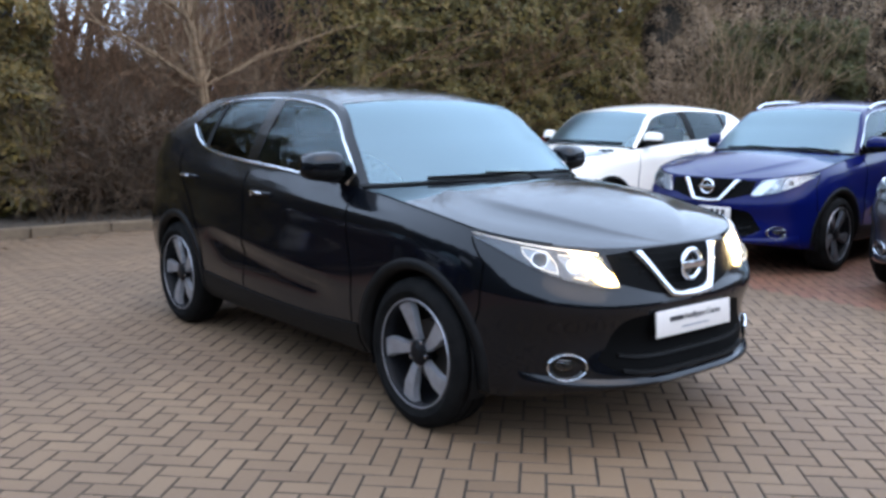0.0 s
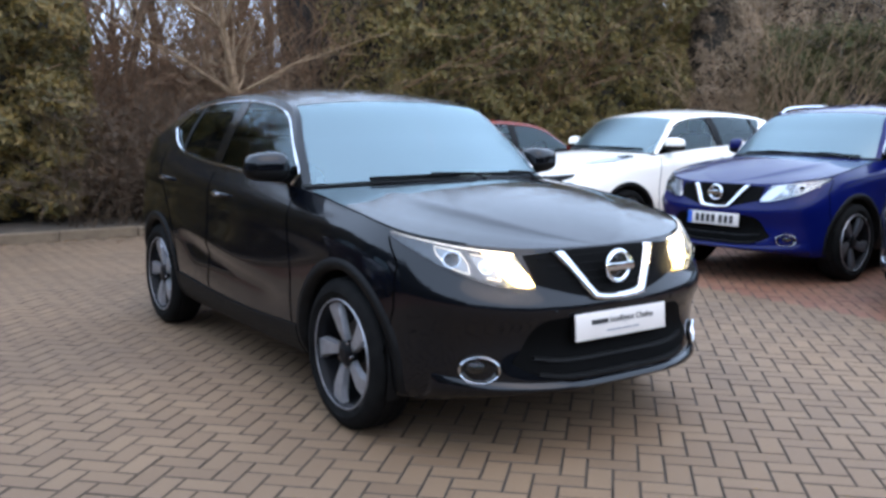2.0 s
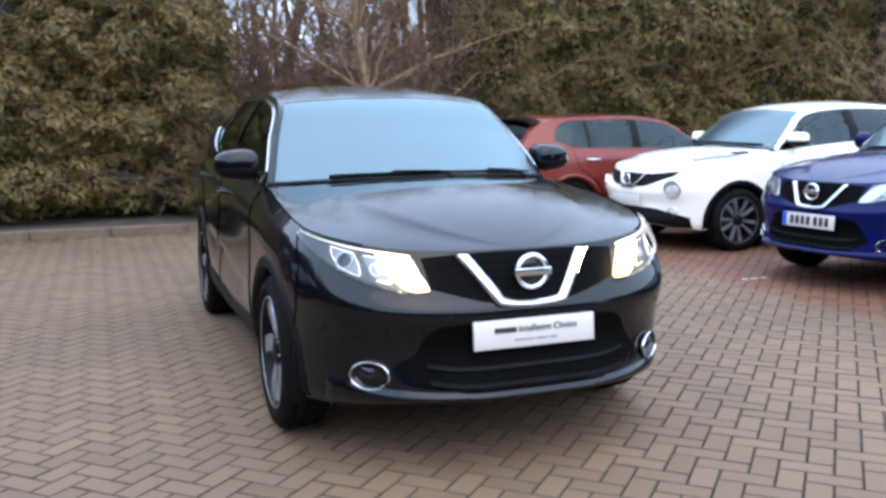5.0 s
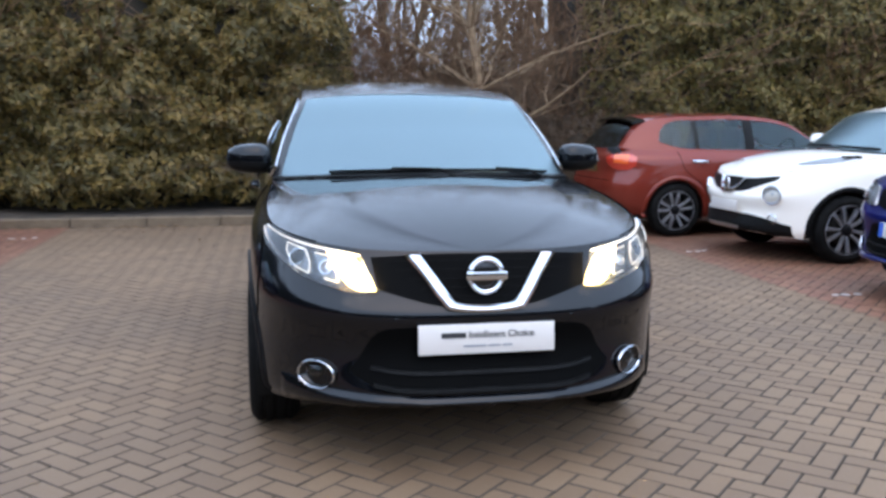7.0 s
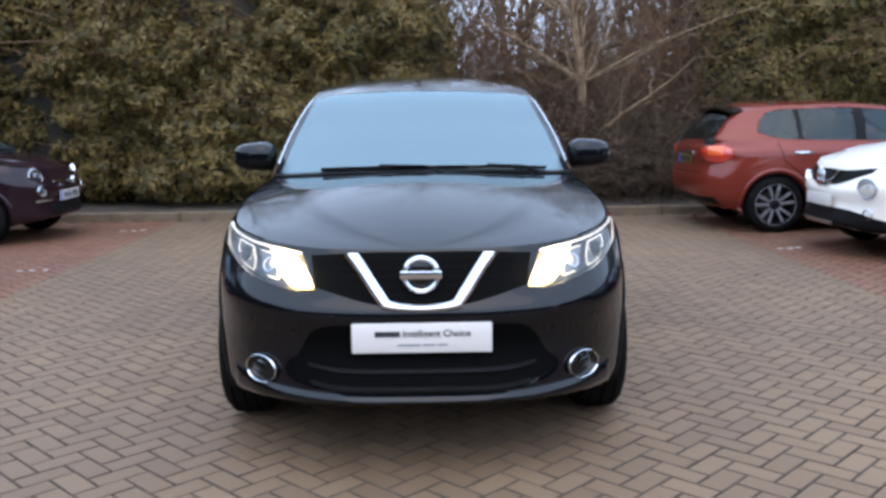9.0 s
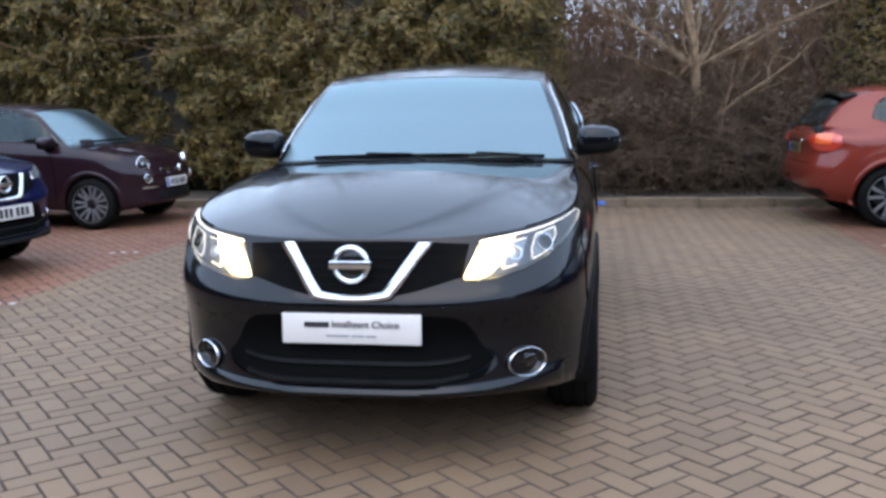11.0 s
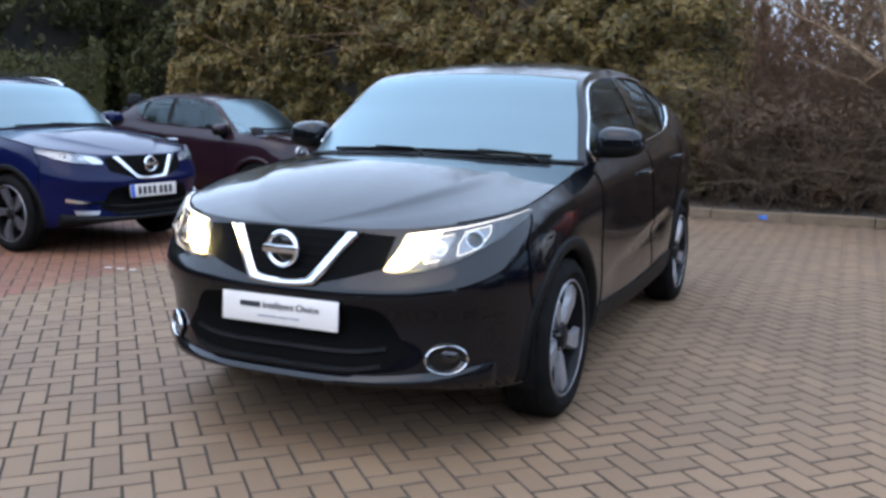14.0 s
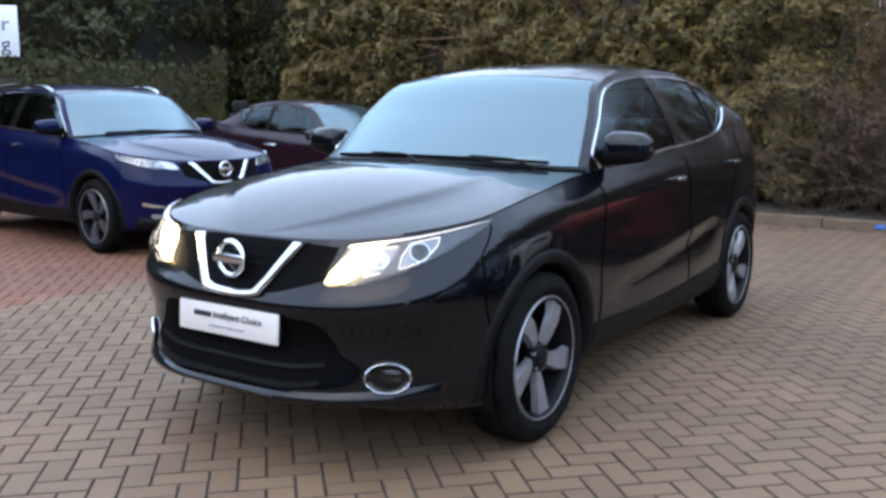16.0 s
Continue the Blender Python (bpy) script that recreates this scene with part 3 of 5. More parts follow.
    part("engine_bay", box_bm(0, -0.12, 0.52, 0.88 * max(sp["ox"]), 0.85, 0.36, 0.05), PLASTIC, car)
    # --- cabin
    if seats:
        zb = 0.62
        part("dashboard", join(box_bm(0, a_base[1] + 0.05, 0.93, 1.36 * max(sp["ox"]), 0.55, 0.20, 0.06), box_bm(0, a_base[1] + 0.15, 0.72, 0.28, 0.5, 0.35, 0.04)), INTERIOR, car)
        ring = lathe_bm([(0.013 * math.cos(k), 0.178 + 0.013 * math.sin(k)) for k in np.linspace(0, 2 * math.pi, 9)], 28, pose(-0.36, a_base[1] + 0.40, 0.97, 0, 0, 90) @ pose(0, 0, 0, 0, -24, 0))
        part("steering_wheel", ring, GLOSS_BLACK, car)
        for y0 in (a_base[1] + 0.82, a_base[1] + 1.68):
            for x in (-0.36, 0.36):
                seat = join(box_bm(0, 0, zb, 0.50, 0.52, 0.16, 0.06), box_bm(0, 0.28, zb + 0.34, 0.48, 0.13, 0.62, 0.055, None))
                seat.transform(Matrix.Translation((x * max(sp["ox"]) / 0.9, y0, 0)))
                st = part("seat", seat, INTERIOR, car)
                part("headrest", box_bm(x * max(sp["ox"]) / 0.9, y0 + 0.31, zb + 0.74, 0.25, 0.10, 0.16, 0.045), INTERIOR, st)
        k_ = np.linspace(2.05, 4.9, 14)
        r_, t_ = cr(R, k_ / 6 * 96), cr(C, k_ / 6 * 96)
        lin = crown(np.repeat(r_[:, None], 8, 1), np.repeat(t_[:, None], 8, 1), np.repeat(np.linspace(0.06, 1, 8)[None], 14, 0), 2.3) - np.array([0, 0, 0.03])
        grid_mesh("headliner", lin, HEADLINER, car, mirror=True, label="pale cloth roof lining")
        part("cabin_floor", box_bm(0, wb / 2 + 0.35, 0.44, 1.6 * max(sp["ox"]), wb - 0.1, 0.06), INTERIOR, car)
        for s in (1, -1):
            part("door_lining", box_bm(s * (max(sp["ox"]) - 0.14), wb / 2 + 0.35, 0.76, 0.05, wb - 0.2, 0.56, 0.02), INTERIOR, car)
        part("load_bay", box_bm(0, wb + 0.45, 0.80, 1.5 * max(sp["ox"]), 0.5, 0.5, 0.05), INTERIOR, car)
    return car, bvh


FIVE_BLADE = (5, 1, 0.014, 0.044, 0.22)
TEN_SPOKE = (5, 2, 0.009, 0.016, 0.0)
MANY_SPOKE = (7, 2, 0.007, 0.012, 0.0)


def crossover_face(car, sp, bvh, body_paint, lit, facelift=False, plate="white"):
    """Lamps, grille, bumper details, plate, cladding and door furniture of the crossover."""
    F = (0, 1, 0)
    def both(e):
        e = sorted(e)
        return [(-x, y, z) for x, y, z in e[::-1]] + [p for p in e if p[0] > 1e-6]

    # grille
    gt, gb = [(0, -0.8, 0.846), (0.2, -0.8, 0.846), (0.42, -0.76, 0.835)], [(0, -0.8, 0.652), (0.18, -0.8, 0.665), (0.40, -0.76, 0.722)]
    part("grille", skin(bvh, both(gt), both(gb), F, 0.003, 0.02, 40, 7), MESH, car, "black mesh grille")
    for k in range(5):
        z = 0.69 + 0.032 * k
        e = 0.19 + 0.045 * k if k < 4 else 0.36
        part("grille_bar", skin(bvh, [(-e, -0.8, z + 0.006), (0, -0.8, z + 0.006), (e, -0.8, z + 0.004)], [(-e, -0.8, z - 0.004), (0, -0.8, z - 0.004), (e, -0.8, z - 0.004)], F, 0.006, 0.010, 24, 3), MESH, car)
    oc = [(0.296, -0.8, 0.846), (0.245, -0.8, 0.785), (0.165, -0.8, 0.675), (0.125, -0.8, 0.650), (0.0, -0.8, 0.642)]
    ic = [(0.238, -0.8, 0.846), (0.198, -0.8, 0.79), (0.130, -0.8, 0.695), (0.10, -0.8, 0.674), (0.0, -0.8, 0.667)]
    wide = 1.2 if facelift else 1.0
    sc = lambda e: [(x * wide, y, z) for x, y, z in e]
    part("grille_chevron", skin(bvh, both(sc(oc)), both(sc(ic)), F, 0.016, 0.03, 70, 9, True, 0.010), CHROME, car, "bright V-shaped grille bar")
    # badge
    by = -0.832
    badge = part("badge", lathe_bm([(0.011 * math.cos(k), 0.062 + 0.0105 * math.sin(k)) for k in np.linspace(0, 2 * math.pi, 11)], 40, pose(0, by + 0.01, 0.775, 0, 0, -90)), CHROME, car, "round bright badge with a bar")
    part("badge_bar", box_bm(0, by, 0.775, 0.158, 0.02, 0.032, 0.005), CHROME, badge)
    part("badge_disc", lathe_bm([(0.0, 0.056), (0.004, 0.05), (0.004, 0.0)], 28, pose(0, by + 0.022, 0.775, 0, 0, -90)), GLOSS_BLACK, badge)
    # lower intake
    it = [(0, -0.85, 0.585), (0.30, -0.85, 0.585), (0.41, -0.83, 0.560), (0.47, -0.80, 0.47), (0.51, -0.80, 0.42)]
    ib = [(0, -0.85, 0.335), (0.26, -0.85, 0.338), (0.38, -0.83, 0.350), (0.45, -0.80, 0.375), (0.505, -0.80, 0.41)]
    part("lower_intake", skin(bvh, both(it), both(ib), F, 0.002, 0.02, 50, 7), MESH, car, "black lower air intake")
    for z, e, o in ((0.415, 0.43, 0.014), (0.352, 0.42, 0.018)):
        part("intake_bar", skin(bvh, [(-e, -0.85, z + 0.024), (-e * 0.7, -0.85, z + 0.008), (0, -0.85, z + 0.006), (e * 0.7, -0.85, z + 0.008), (e, -0.85, z + 0.024)], [(-e, -0.85, z + 0.010), (-e * 0.7, -0.85, z - 0.006), (0, -0.85, z - 0.008), (e * 0.7, -0.85, z - 0.006), (e, -0.85, z + 0.010)], F, o, 0.018, 40, 4), PLASTIC, car)
    lt = [(0, -0.85, 0.328), (0.35, -0.85, 0.332), (0.60, -0.75, 0.345), (0.76, -0.58, 0.362)]
    lb = [(0, -0.85, 0.272), (0.35, -0.85, 0.272), (0.60, -0.75, 0.262), (0.76, -0.58, 0.255)]
    part("front_lip", skin(bvh, both(lt), both(lb), F, 0.012, 0.04, 50, 9, True, 0.022), body_paint if not facelift else PLASTIC, car)
    for s in (1, -1):
        D = (-0.55 * s, 0.83, 0)
        X = lambda e: [(s * x, y, z) for x, y, z in e]
        top = X([(0.475, -0.71, 0.846), (0.57, -0.64, 0.864), (0.69, -0.49, 0.890), (0.80, -0.295, 0.922)])
        bot = X([(0.395, -0.76, 0.716), (0.50, -0.72, 0.722), (0.66, -0.57, 0.782), (0.795, -0.31, 0.905)])
        if facelift:
            bot = X([(0.44, -0.74, 0.785), (0.54, -0.68, 0.79), (0.68, -0.53, 0.815), (0.80, -0.30, 0.885)])
        lamp = part("headlamp", skin(bvh, top, bot, D, 0.002, 0.03, 30, 8), HOUSING if lit else CLEAR_HOUSING, car, "headlamp switched on" if lit else "clear headlamp switched off")
        at = lambda e, f: np.array(cr(e, np.array([f * 3]))[0])
        spot = lambda f, g: tuple(at(top, f) * (1 - g) + at(bot, f) * g)
        mix = lambda f0, f1, g0, g1: ([spot(f, g0) for f in np.linspace(f0, f1, 6)], [spot(f, g1) for f in np.linspace(f0, f1, 6)])
        way = Vector(D).normalized()

        def laid(f, g, off):
            c = Vector(spot(f, g))
            return (bvh.ray_cast(c - way * 1.2, way)[0] or c) - way * off

        # inner third: slanted daylight lamp, its yellow rim imitating the halo round a brighter core
        run = lambda e: [spot(f, g) for f, g in e]
        a, b = run([(0.37, 0.06), (0.22, 0.05), (0.07, 0.22), (0.0, 0.70)]), run([(0.37, 0.50), (0.29, 0.90), (0.17, 0.99), (0.01, 0.99)])
        part("daylight_lamp", skin(bvh, a, b, D, 0.010, 0.012, 18, 7), LAMP_ON if lit else SILVER, lamp, "daylight lamp with a yellow rim imitating its halo" if lit else "")
        if lit:
            a, b = run([(0.33, 0.14), (0.21, 0.15), (0.09, 0.34), (0.03, 0.74)]), run([(0.33, 0.40), (0.25, 0.78), (0.16, 0.91), (0.045, 0.93)])
            part("lamp_core", skin(bvh, a, b, D, 0.015, 0.008, 18, 7, True, 0.006), LAMP_CORE, lamp, "white-hot core of the daylight lamp")
        a, b = mix(0.0, 0.99, 0.02, 0.06)
        part("light_guide", skin(bvh, a, b, D, 0.012, 0.012, 30, 3), LAMP_WHITE if lit else SILVER, lamp, "bright guide along the top edge")
        # middle bowl with an open bright outline, outer dark projector with a full one
        for f0, f1, g0, g1, closed in ((0.345, 0.50, 0.20, 0.86, False), (0.545, 0.73, 0.18, 0.90, True)):
            a, b = mix(f0 + 0.01, f1 - 0.01, g0 + 0.04, g1 - 0.04)
            part("lamp_bowl", skin(bvh, a, b, D, 0.006, 0.010, 12, 6), LAMP_BOWL, lamp, "silver lamp bowl")
            loop = [(f0, g0), (f1 - 0.02, g0), (f1, (g0 + g1) / 2), (f1 - 0.04, g1), (f0 + 0.03, g1), (f0 - 0.005, (g0 + g1) / 2)]
            if not closed:
                loop = [(f1 - 0.03, g0), (f0, g0), (f0 - 0.005, (g0 + g1) / 2), (f0 + 0.03, g1), (f1 - 0.03, g1)]
            fine = resample(loop + loop[:1] if closed else loop, 30)
            path = [laid(f, g, 0.012) for f, g in (fine[:-1] if closed else fine)]
            part("lamp_bezel", tube_bm(path, 0.0025, 6, 1.0, closed), LAMP_WHITE if lit else CHROME, lamp, "bright angular outline")
            hit = laid((f0 + f1) / 2, (g0 + g1) / 2, 0.010)
            nor = bvh.find_nearest(hit)[1]
            nor = nor if nor.dot(way) < 0 else -nor
            m = Matrix.Translation(hit) @ nor.to_track_quat("X", "Z").to_matrix().to_4x4()
            rad = 0.033 if closed else 0.026
            if facelift:
                rad *= 0.6
            part("projector", lathe_bm([(-0.006, rad), (0.002, rad), (0.004, rad * 0.8), (0.008, rad * 0.5), (0.010, 0.0)], 28, m), GLOSS_BLACK if closed else SILVER, lamp, "dark projector lens" if closed else "")
            part("projector_ring", lathe_bm([(-0.004, rad + 0.004), (0.004, rad + 0.003), (0.004, rad - 0.001), (0.0, rad - 0.002)], 28, m), CHROME, lamp)
        a, b = mix(0.0, 1.0, -0.02, 1.02)
        pane = part("lamp_cover", skin(bvh, a, b, D, 0.024, 0.03, 30, 8), LENS, lamp, "clear lamp cover")
        pane.visible_shadow = False
        # fog lamp
        if not facelift:
            c = Vector((s * 0.637, -0.72, 0.392))
            way = Vector((-0.45 * s, 0.89, 0)).normalized()
            hit = bvh.ray_cast(c - way, way)[0]
            nor = Vector((0.60 * s, -0.80, 0.0))
            m = Matrix.Translation(hit) @ nor.to_track_quat("X", "Z").to_matrix().to_4x4() @ Matrix.Diagonal((1, 1.32, 0.88, 1))
            fog = part("fog_lamp", lathe_bm([(0.010 + 0.007 * math.cos(k), 0.061 + 0.0032 * math.sin(k)) for k in np.linspace(0, 2 * math.pi, 9)], 40, m), CHROME, car, "fog lamp in a bright oval ring")
            part("fog_recess", lathe_bm([(0.012, 0.060), (-0.004, 0.045), (0.004, 0.0)], 28, m), GLOSS_BLACK, fog)
            part("fog_lens", lathe_bm([(0.004, 0.030), (0.012, 0.02), (0.014, 0.0)], 20, m @ Matrix.Translation((0, 0.012 * s, 0.008))), LENS, fog)
        else:
            a = X([(0.50, -0.8, 0.475), (0.62, -0.72, 0.47), (0.74, -0.6, 0.50)])
            b = X([(0.50, -0.8, 0.452), (0.62, -0.72, 0.447), (0.74, -0.6, 0.465)])
            part("bumper_trim", skin(bvh, a, b, D, 0.012, 0.016, 20, 3), CHROME, car, "bright bumper strip")
            a = X([(0.54, -0.8, 0.385), (0.70, -0.66, 0.39)])
            b = X([(0.56, -0.8, 0.35), (0.68, -0.66, 0.355)])
            part("fog_lamp", skin(bvh, a, b, D, 0.010, 0.014, 12, 4), SILVER, car)
        # parking sensors
        if not facelift:
            for sx, sz in ((0.30, 0.612), (0.70, 0.585)):
                hit, nor = bvh.ray_cast(Vector((s * sx, -0.75, sz)) - way * 1.2, way)[:2]
                if hit is not None:
                    nor = nor if nor.dot(way) < 0 else -nor
                    part("parking_sensor", lathe_bm([(-0.004, 0.011), (0.0015, 0.011), (0.003, 0.008), (0.003, 0.0)], 16, Matrix.Translation(hit) @ nor.to_track_quat("X", "Z").to_matrix().to_4x4()), body_paint, car)
        # sill cladding and door panels
        W = (-s, 0, 0)
        wb = sp["wheelbase"]
        a = [(s, 0.44, 0.395), (s, 1.0, 0.375), (s, 1.6, 0.385), (s, wb - 0.44, 0.42)]
        b = [(s, 0.44, 0.245), (s, 1.0, 0.245), (s, 1.6, 0.245), (s, wb - 0.44, 0.255)]
        part("sill_cladding", skin(bvh, a, b, W, 0.010, 0.02, 40, 6), PLASTIC, car, "black plastic sill cladding")
        panel_line(bvh, [(s, 0.50, 0.40), (s, 0.50, 0.62), (s, 0.56, 0.80), (s, 0.60, 1.02)], W, car)
        panel_line(bvh, [(s, 1.66, 0.40), (s, 1.66, 0.70), (s, 1.68, 1.08)], W, car)
        panel_line(bvh, [(s, 2.22, 0.42), (s, 2.24, 0.60), (s, 2.42, 0.86), (s, 2.62, 1.08), (s, 2.64, 1.18)], W, car)
        panel_line(bvh, [(s, -0.34, 0.42), (s, -0.40, 0.62), (s, -0.40, 0.80), (s, -0.31, 0.90)], W, car)
        for y, z in ((1.45, 0.965), (2.42, 1.012)):
            hit = bvh.ray_cast(Vector((2 * s, y, z)), Vector((-s, 0, 0)))[0]
            x = abs(hit.x)
            path = [(s * (x + 0.0), y - 0.10, z - 0.004), (s * (x + 0.028), y - 0.07, z), (s * (x + 0.036), y, z + 0.003), (s * (x + 0.028), y + 0.07, z + 0.004), (s * x, y + 0.10, z + 0.004)]
            handle = part("door_handle", tube_bm(cr(path, np.linspace(0, 4, 14)), 0.013, 8, 0.7), body_paint, car, "door handle with a bright insert")
            rim = [(px + s * 0.010, py, pz + 0.003) for px, py, pz in path[1:4]]
            part("handle_insert", tube_bm(cr(rim, np.linspace(0, 2, 8)), 0.005, 6), CHROME, handle, "bright strip")
        hit = bvh.ray_cast(Vector((2 * s, 1.56, 0.955)), Vector((-s, 0, 0)))[0]
        part("door_lock", lathe_bm([(-0.01, 0.012), (0.004, 0.012), (0.005, 0.0)], 16, Matrix.Translation((s * abs(hit.x), 1.57, 0.95)) @ pose(0, 0, 0, 0, 0, 0 if s > 0 else 180)), CHROME, car)
    for x0, x1 in ((-0.50, 0.14), (0.06, 0.63)):
        pts = []
        for k in np.linspace(0, 1, 12):
            x = x0 + (x1 - x0) * k
            f = 1 - abs(x) / 0.77
            g = 1 - (1 - f) ** 2.3
            y = 0.58 + (0.24 - 0.58) * g + 0.026
            z = 1.05 + (1.085 - 1.05) * g + 0.024
            pts.append((x, y, z))
        arm = part("wiper", tube_bm(pts, 0.0075, 6), PLASTIC, car, "black windscreen wiper")
        part("wiper_arm", tube_bm([(x1 - 0.03, pts[-1][1] - 0.06, pts[-1][2] - 0.03), (x1 - 0.12, pts[-3][1] - 0.03, pts[-3][2] + 0.006), tuple(np.array(pts[5]) + np.array([0, 0, 0.010]))], 0.0065, 6), PLASTIC, arm)
    cw = np.linspace(0, 1, 14)
    E0, C0 = np.array(sp["rail"][0]), np.array(sp["top"][0])
    g0 = np.stack([crown(E0[None], C0[None], np.array([w_]), 2.1)[0] for w_ in cw])
    g = np.stack([g0 + np.array([0, -0.016, 0.002]), g0 + np.array([0, 0.016, 0.014])], 1)
    grid_mesh("cowl", g, PLASTIC, car, mirror=True, thick=0.004)
    # sensor housing behind the windscreen
    part("sensor_housing", join(box_bm(0, 1.02, 1.45, 0.24, 0.12, 0.03, 0.012), box_bm(0, 1.06, 1.405, 0.20, 0.03, 0.06, 0.012)), GLOSS_BLACK, car)
    # number plate
    py = -0.852
    m = Matrix.Translation((0, py, 0.542)) @ pose(0, 0, 0, -4, 0, 0)
    plate_ob = part("number_plate", box_bm(0, 0, 0, 0.522, 0.010, 0.112, 0.004, m), PLATE_WHITE, car, "white show plate" if plate == "show" else "white number plate")
    part("plate_mount", box_bm(0, 0.02, 0, 0.50, 0.035, 0.10, 0.004, m), PLASTIC, car)
    if plate == "show":
        bar = bmesh.new()
        for x0, x1, z, h in ((-0.175, -0.082, 0.015, 0.020),):
            bar = join(bar, box_bm((x0 + x1) / 2, -0.0065, z, x1 - x0, 0.002, h))
        bar.transform(m)
        part("plate_bar", bar, INK, plate_ob, smooth=False)
        lower = bmesh.new()
        for x0, x1 in ((-0.092, -0.005), (0.003, 0.05), (0.058, 0.095)):
            lower = join(lower, box_bm((x0 + x1) / 2, -0.0065, -0.026, x1 - x0, 0.002, 0.007))
        lower.transform(m)
        part("plate_small_print", lower, INK_GREY, plate_ob, smooth=False)
        cv = bpy.data.curves.new("plate_words", "FONT")
        cv.body, cv.size, cv.align_x, cv.extrude, cv.offset = "Intelligent Choice", 0.0355, "LEFT", 0.0006, 0.0006
        tmp = new("tmp", cv)
        bpy.context.view_layer.update()
        me = bpy.data.meshes.new_from_object(tmp.evaluated_get(bpy.context.evaluated_depsgraph_get()))
        bpy.data.objects.remove(tmp)
        me.materials.append(INK)
        me.transform(m @ Matrix.Translation((-0.072, -0.0062, 0.005)) @ pose(0, 0, 0, 90, 0, 0))
        words = new("plate_words", me)
        words.parent = plate_ob
    else:
        part("plate_band", box_bm(-0.238, -0.0062, 0, 0.044, 0.002, 0.108, 0, m), PLATE_BLUE, plate_ob, smooth=False)
        for k, x in enumerate((-0.18, -0.125, -0.07, -0.015, 0.06, 0.115, 0.17)):
            part("plate_bar", box_bm(x + 0.02, -0.0062, 0, 0.036, 0.002, 0.072, 0, m), INK, plate_ob, smooth=False)


def roof_rails(car, sp, material):
    for s in (1, -1):
        p = [(s * 0.60, 1.15, 1.49), (s * 0.605, 1.35, 1.545), (s * 0.60, 1.9, 1.57), (s * 0.59, 2.5, 1.545), (s * 0.58, 2.85, 1.46)]
        part("roof_rail", tube_bm(cr(p, np.linspace(0, 4, 24)), 0.016, 8), material, car, "bright roof rail")


def round_lamp(bvh, c, way, r, parent, name, label, glass=True):
    """A round lamp laid on the body."""
    way = Vector(way).normalized()
    hit = bvh.ray_cast(Vector(c) - way * 1.2, way)[0] or Vector(c)
    m = Matrix.Translation(hit) @ (way * -1).to_track_quat("X", "Z").to_matrix().to_4x4()
    lamp = part(name, lathe_bm([(-0.03, r), (0.008, r), (0.012, r - 0.006), (0.006, r - 0.012)], 32, m), CHROME, parent, label)
    part("reflector", lathe_bm([(0.006, r - 0.012), (-0.012, r * 0.6), (-0.02, r * 0.3), (-0.004, r * 0.25), (0.002, 0.0)], 28, m), SILVER, lamp)
    cover = part("lamp_cover", lathe_bm([(0.010, r - 0.008), (0.022, r * 0.6), (0.026, 0.0)], 28, m), LENS, lamp)
    cover.visible_shadow = False
    return lamp


def plate_on(car, m, material, band=True):
    """A number plate with plain bars at the pose m (it faces -y)."""
    ob = part("number_plate", box_bm(0, 0, 0, 0.52, 0.012, 0.111, 0.004, m), material, car, "number plate")
    if band:
        part("plate_band", box_bm(-0.238, -0.0072, 0, 0.042, 0.002, 0.106, 0, m), PLATE_BLUE, ob, smooth=False)
    for x in (-0.18, -0.125, -0.07, -0.015, 0.06, 0.115, 0.17):
        part("plate_bar", box_bm(x + 0.02, -0.0072, 0, 0.036, 0.002, 0.072, 0, m), INK, ob, smooth=False)


def plain_wipers(car, sp):
    E0, C0 = np.array(sp["rail"][0]), np.array(sp["top"][0])
    for x0, x1 in ((-0.6, 0.05), (0.0, 0.62)):
        pts = []
        for k in np.linspace(0, 1, 10):
            x = (x0 + (x1 - x0) * k) * E0[0] / 0.77
            g = 1 - (abs(x) / E0[0]) ** 2.3
            pts.append((x, E0[1] + (C0[1] - E0[1]) * g + 0.045, E0[2] + (C0[2] - E0[2]) * g + 0.045))
        part("wiper", tube_bm(pts, 0.011, 6), PLASTIC, car)


def door_bits(car, bvh, body_paint, handles, lines, chrome=False):
    for s in (1, -1):
        for y, z in handles:
            hit = bvh.ray_cast(Vector((2 * s, y, z)), Vector((-s, 0, 0)))[0]
            x = abs(hit.x)
            path = [(s * x, y - 0.10, z), (s * (x + 0.028), y - 0.07, z), (s * (x + 0.036), y, z + 0.003), (s * (x + 0.028), y + 0.07, z + 0.004), (s * x, y + 0.10, z + 0.004)]
            part("door_handle", tube_bm(cr(path, np.linspace(0, 4, 14)), 0.015, 8, 0.7), CHROME if chrome else body_paint, car, "bright door handle" if chrome else "")
        for l in lines:
            panel_line(bvh, [(s, y, z) for y, z in l], (-s, 0, 0), car)


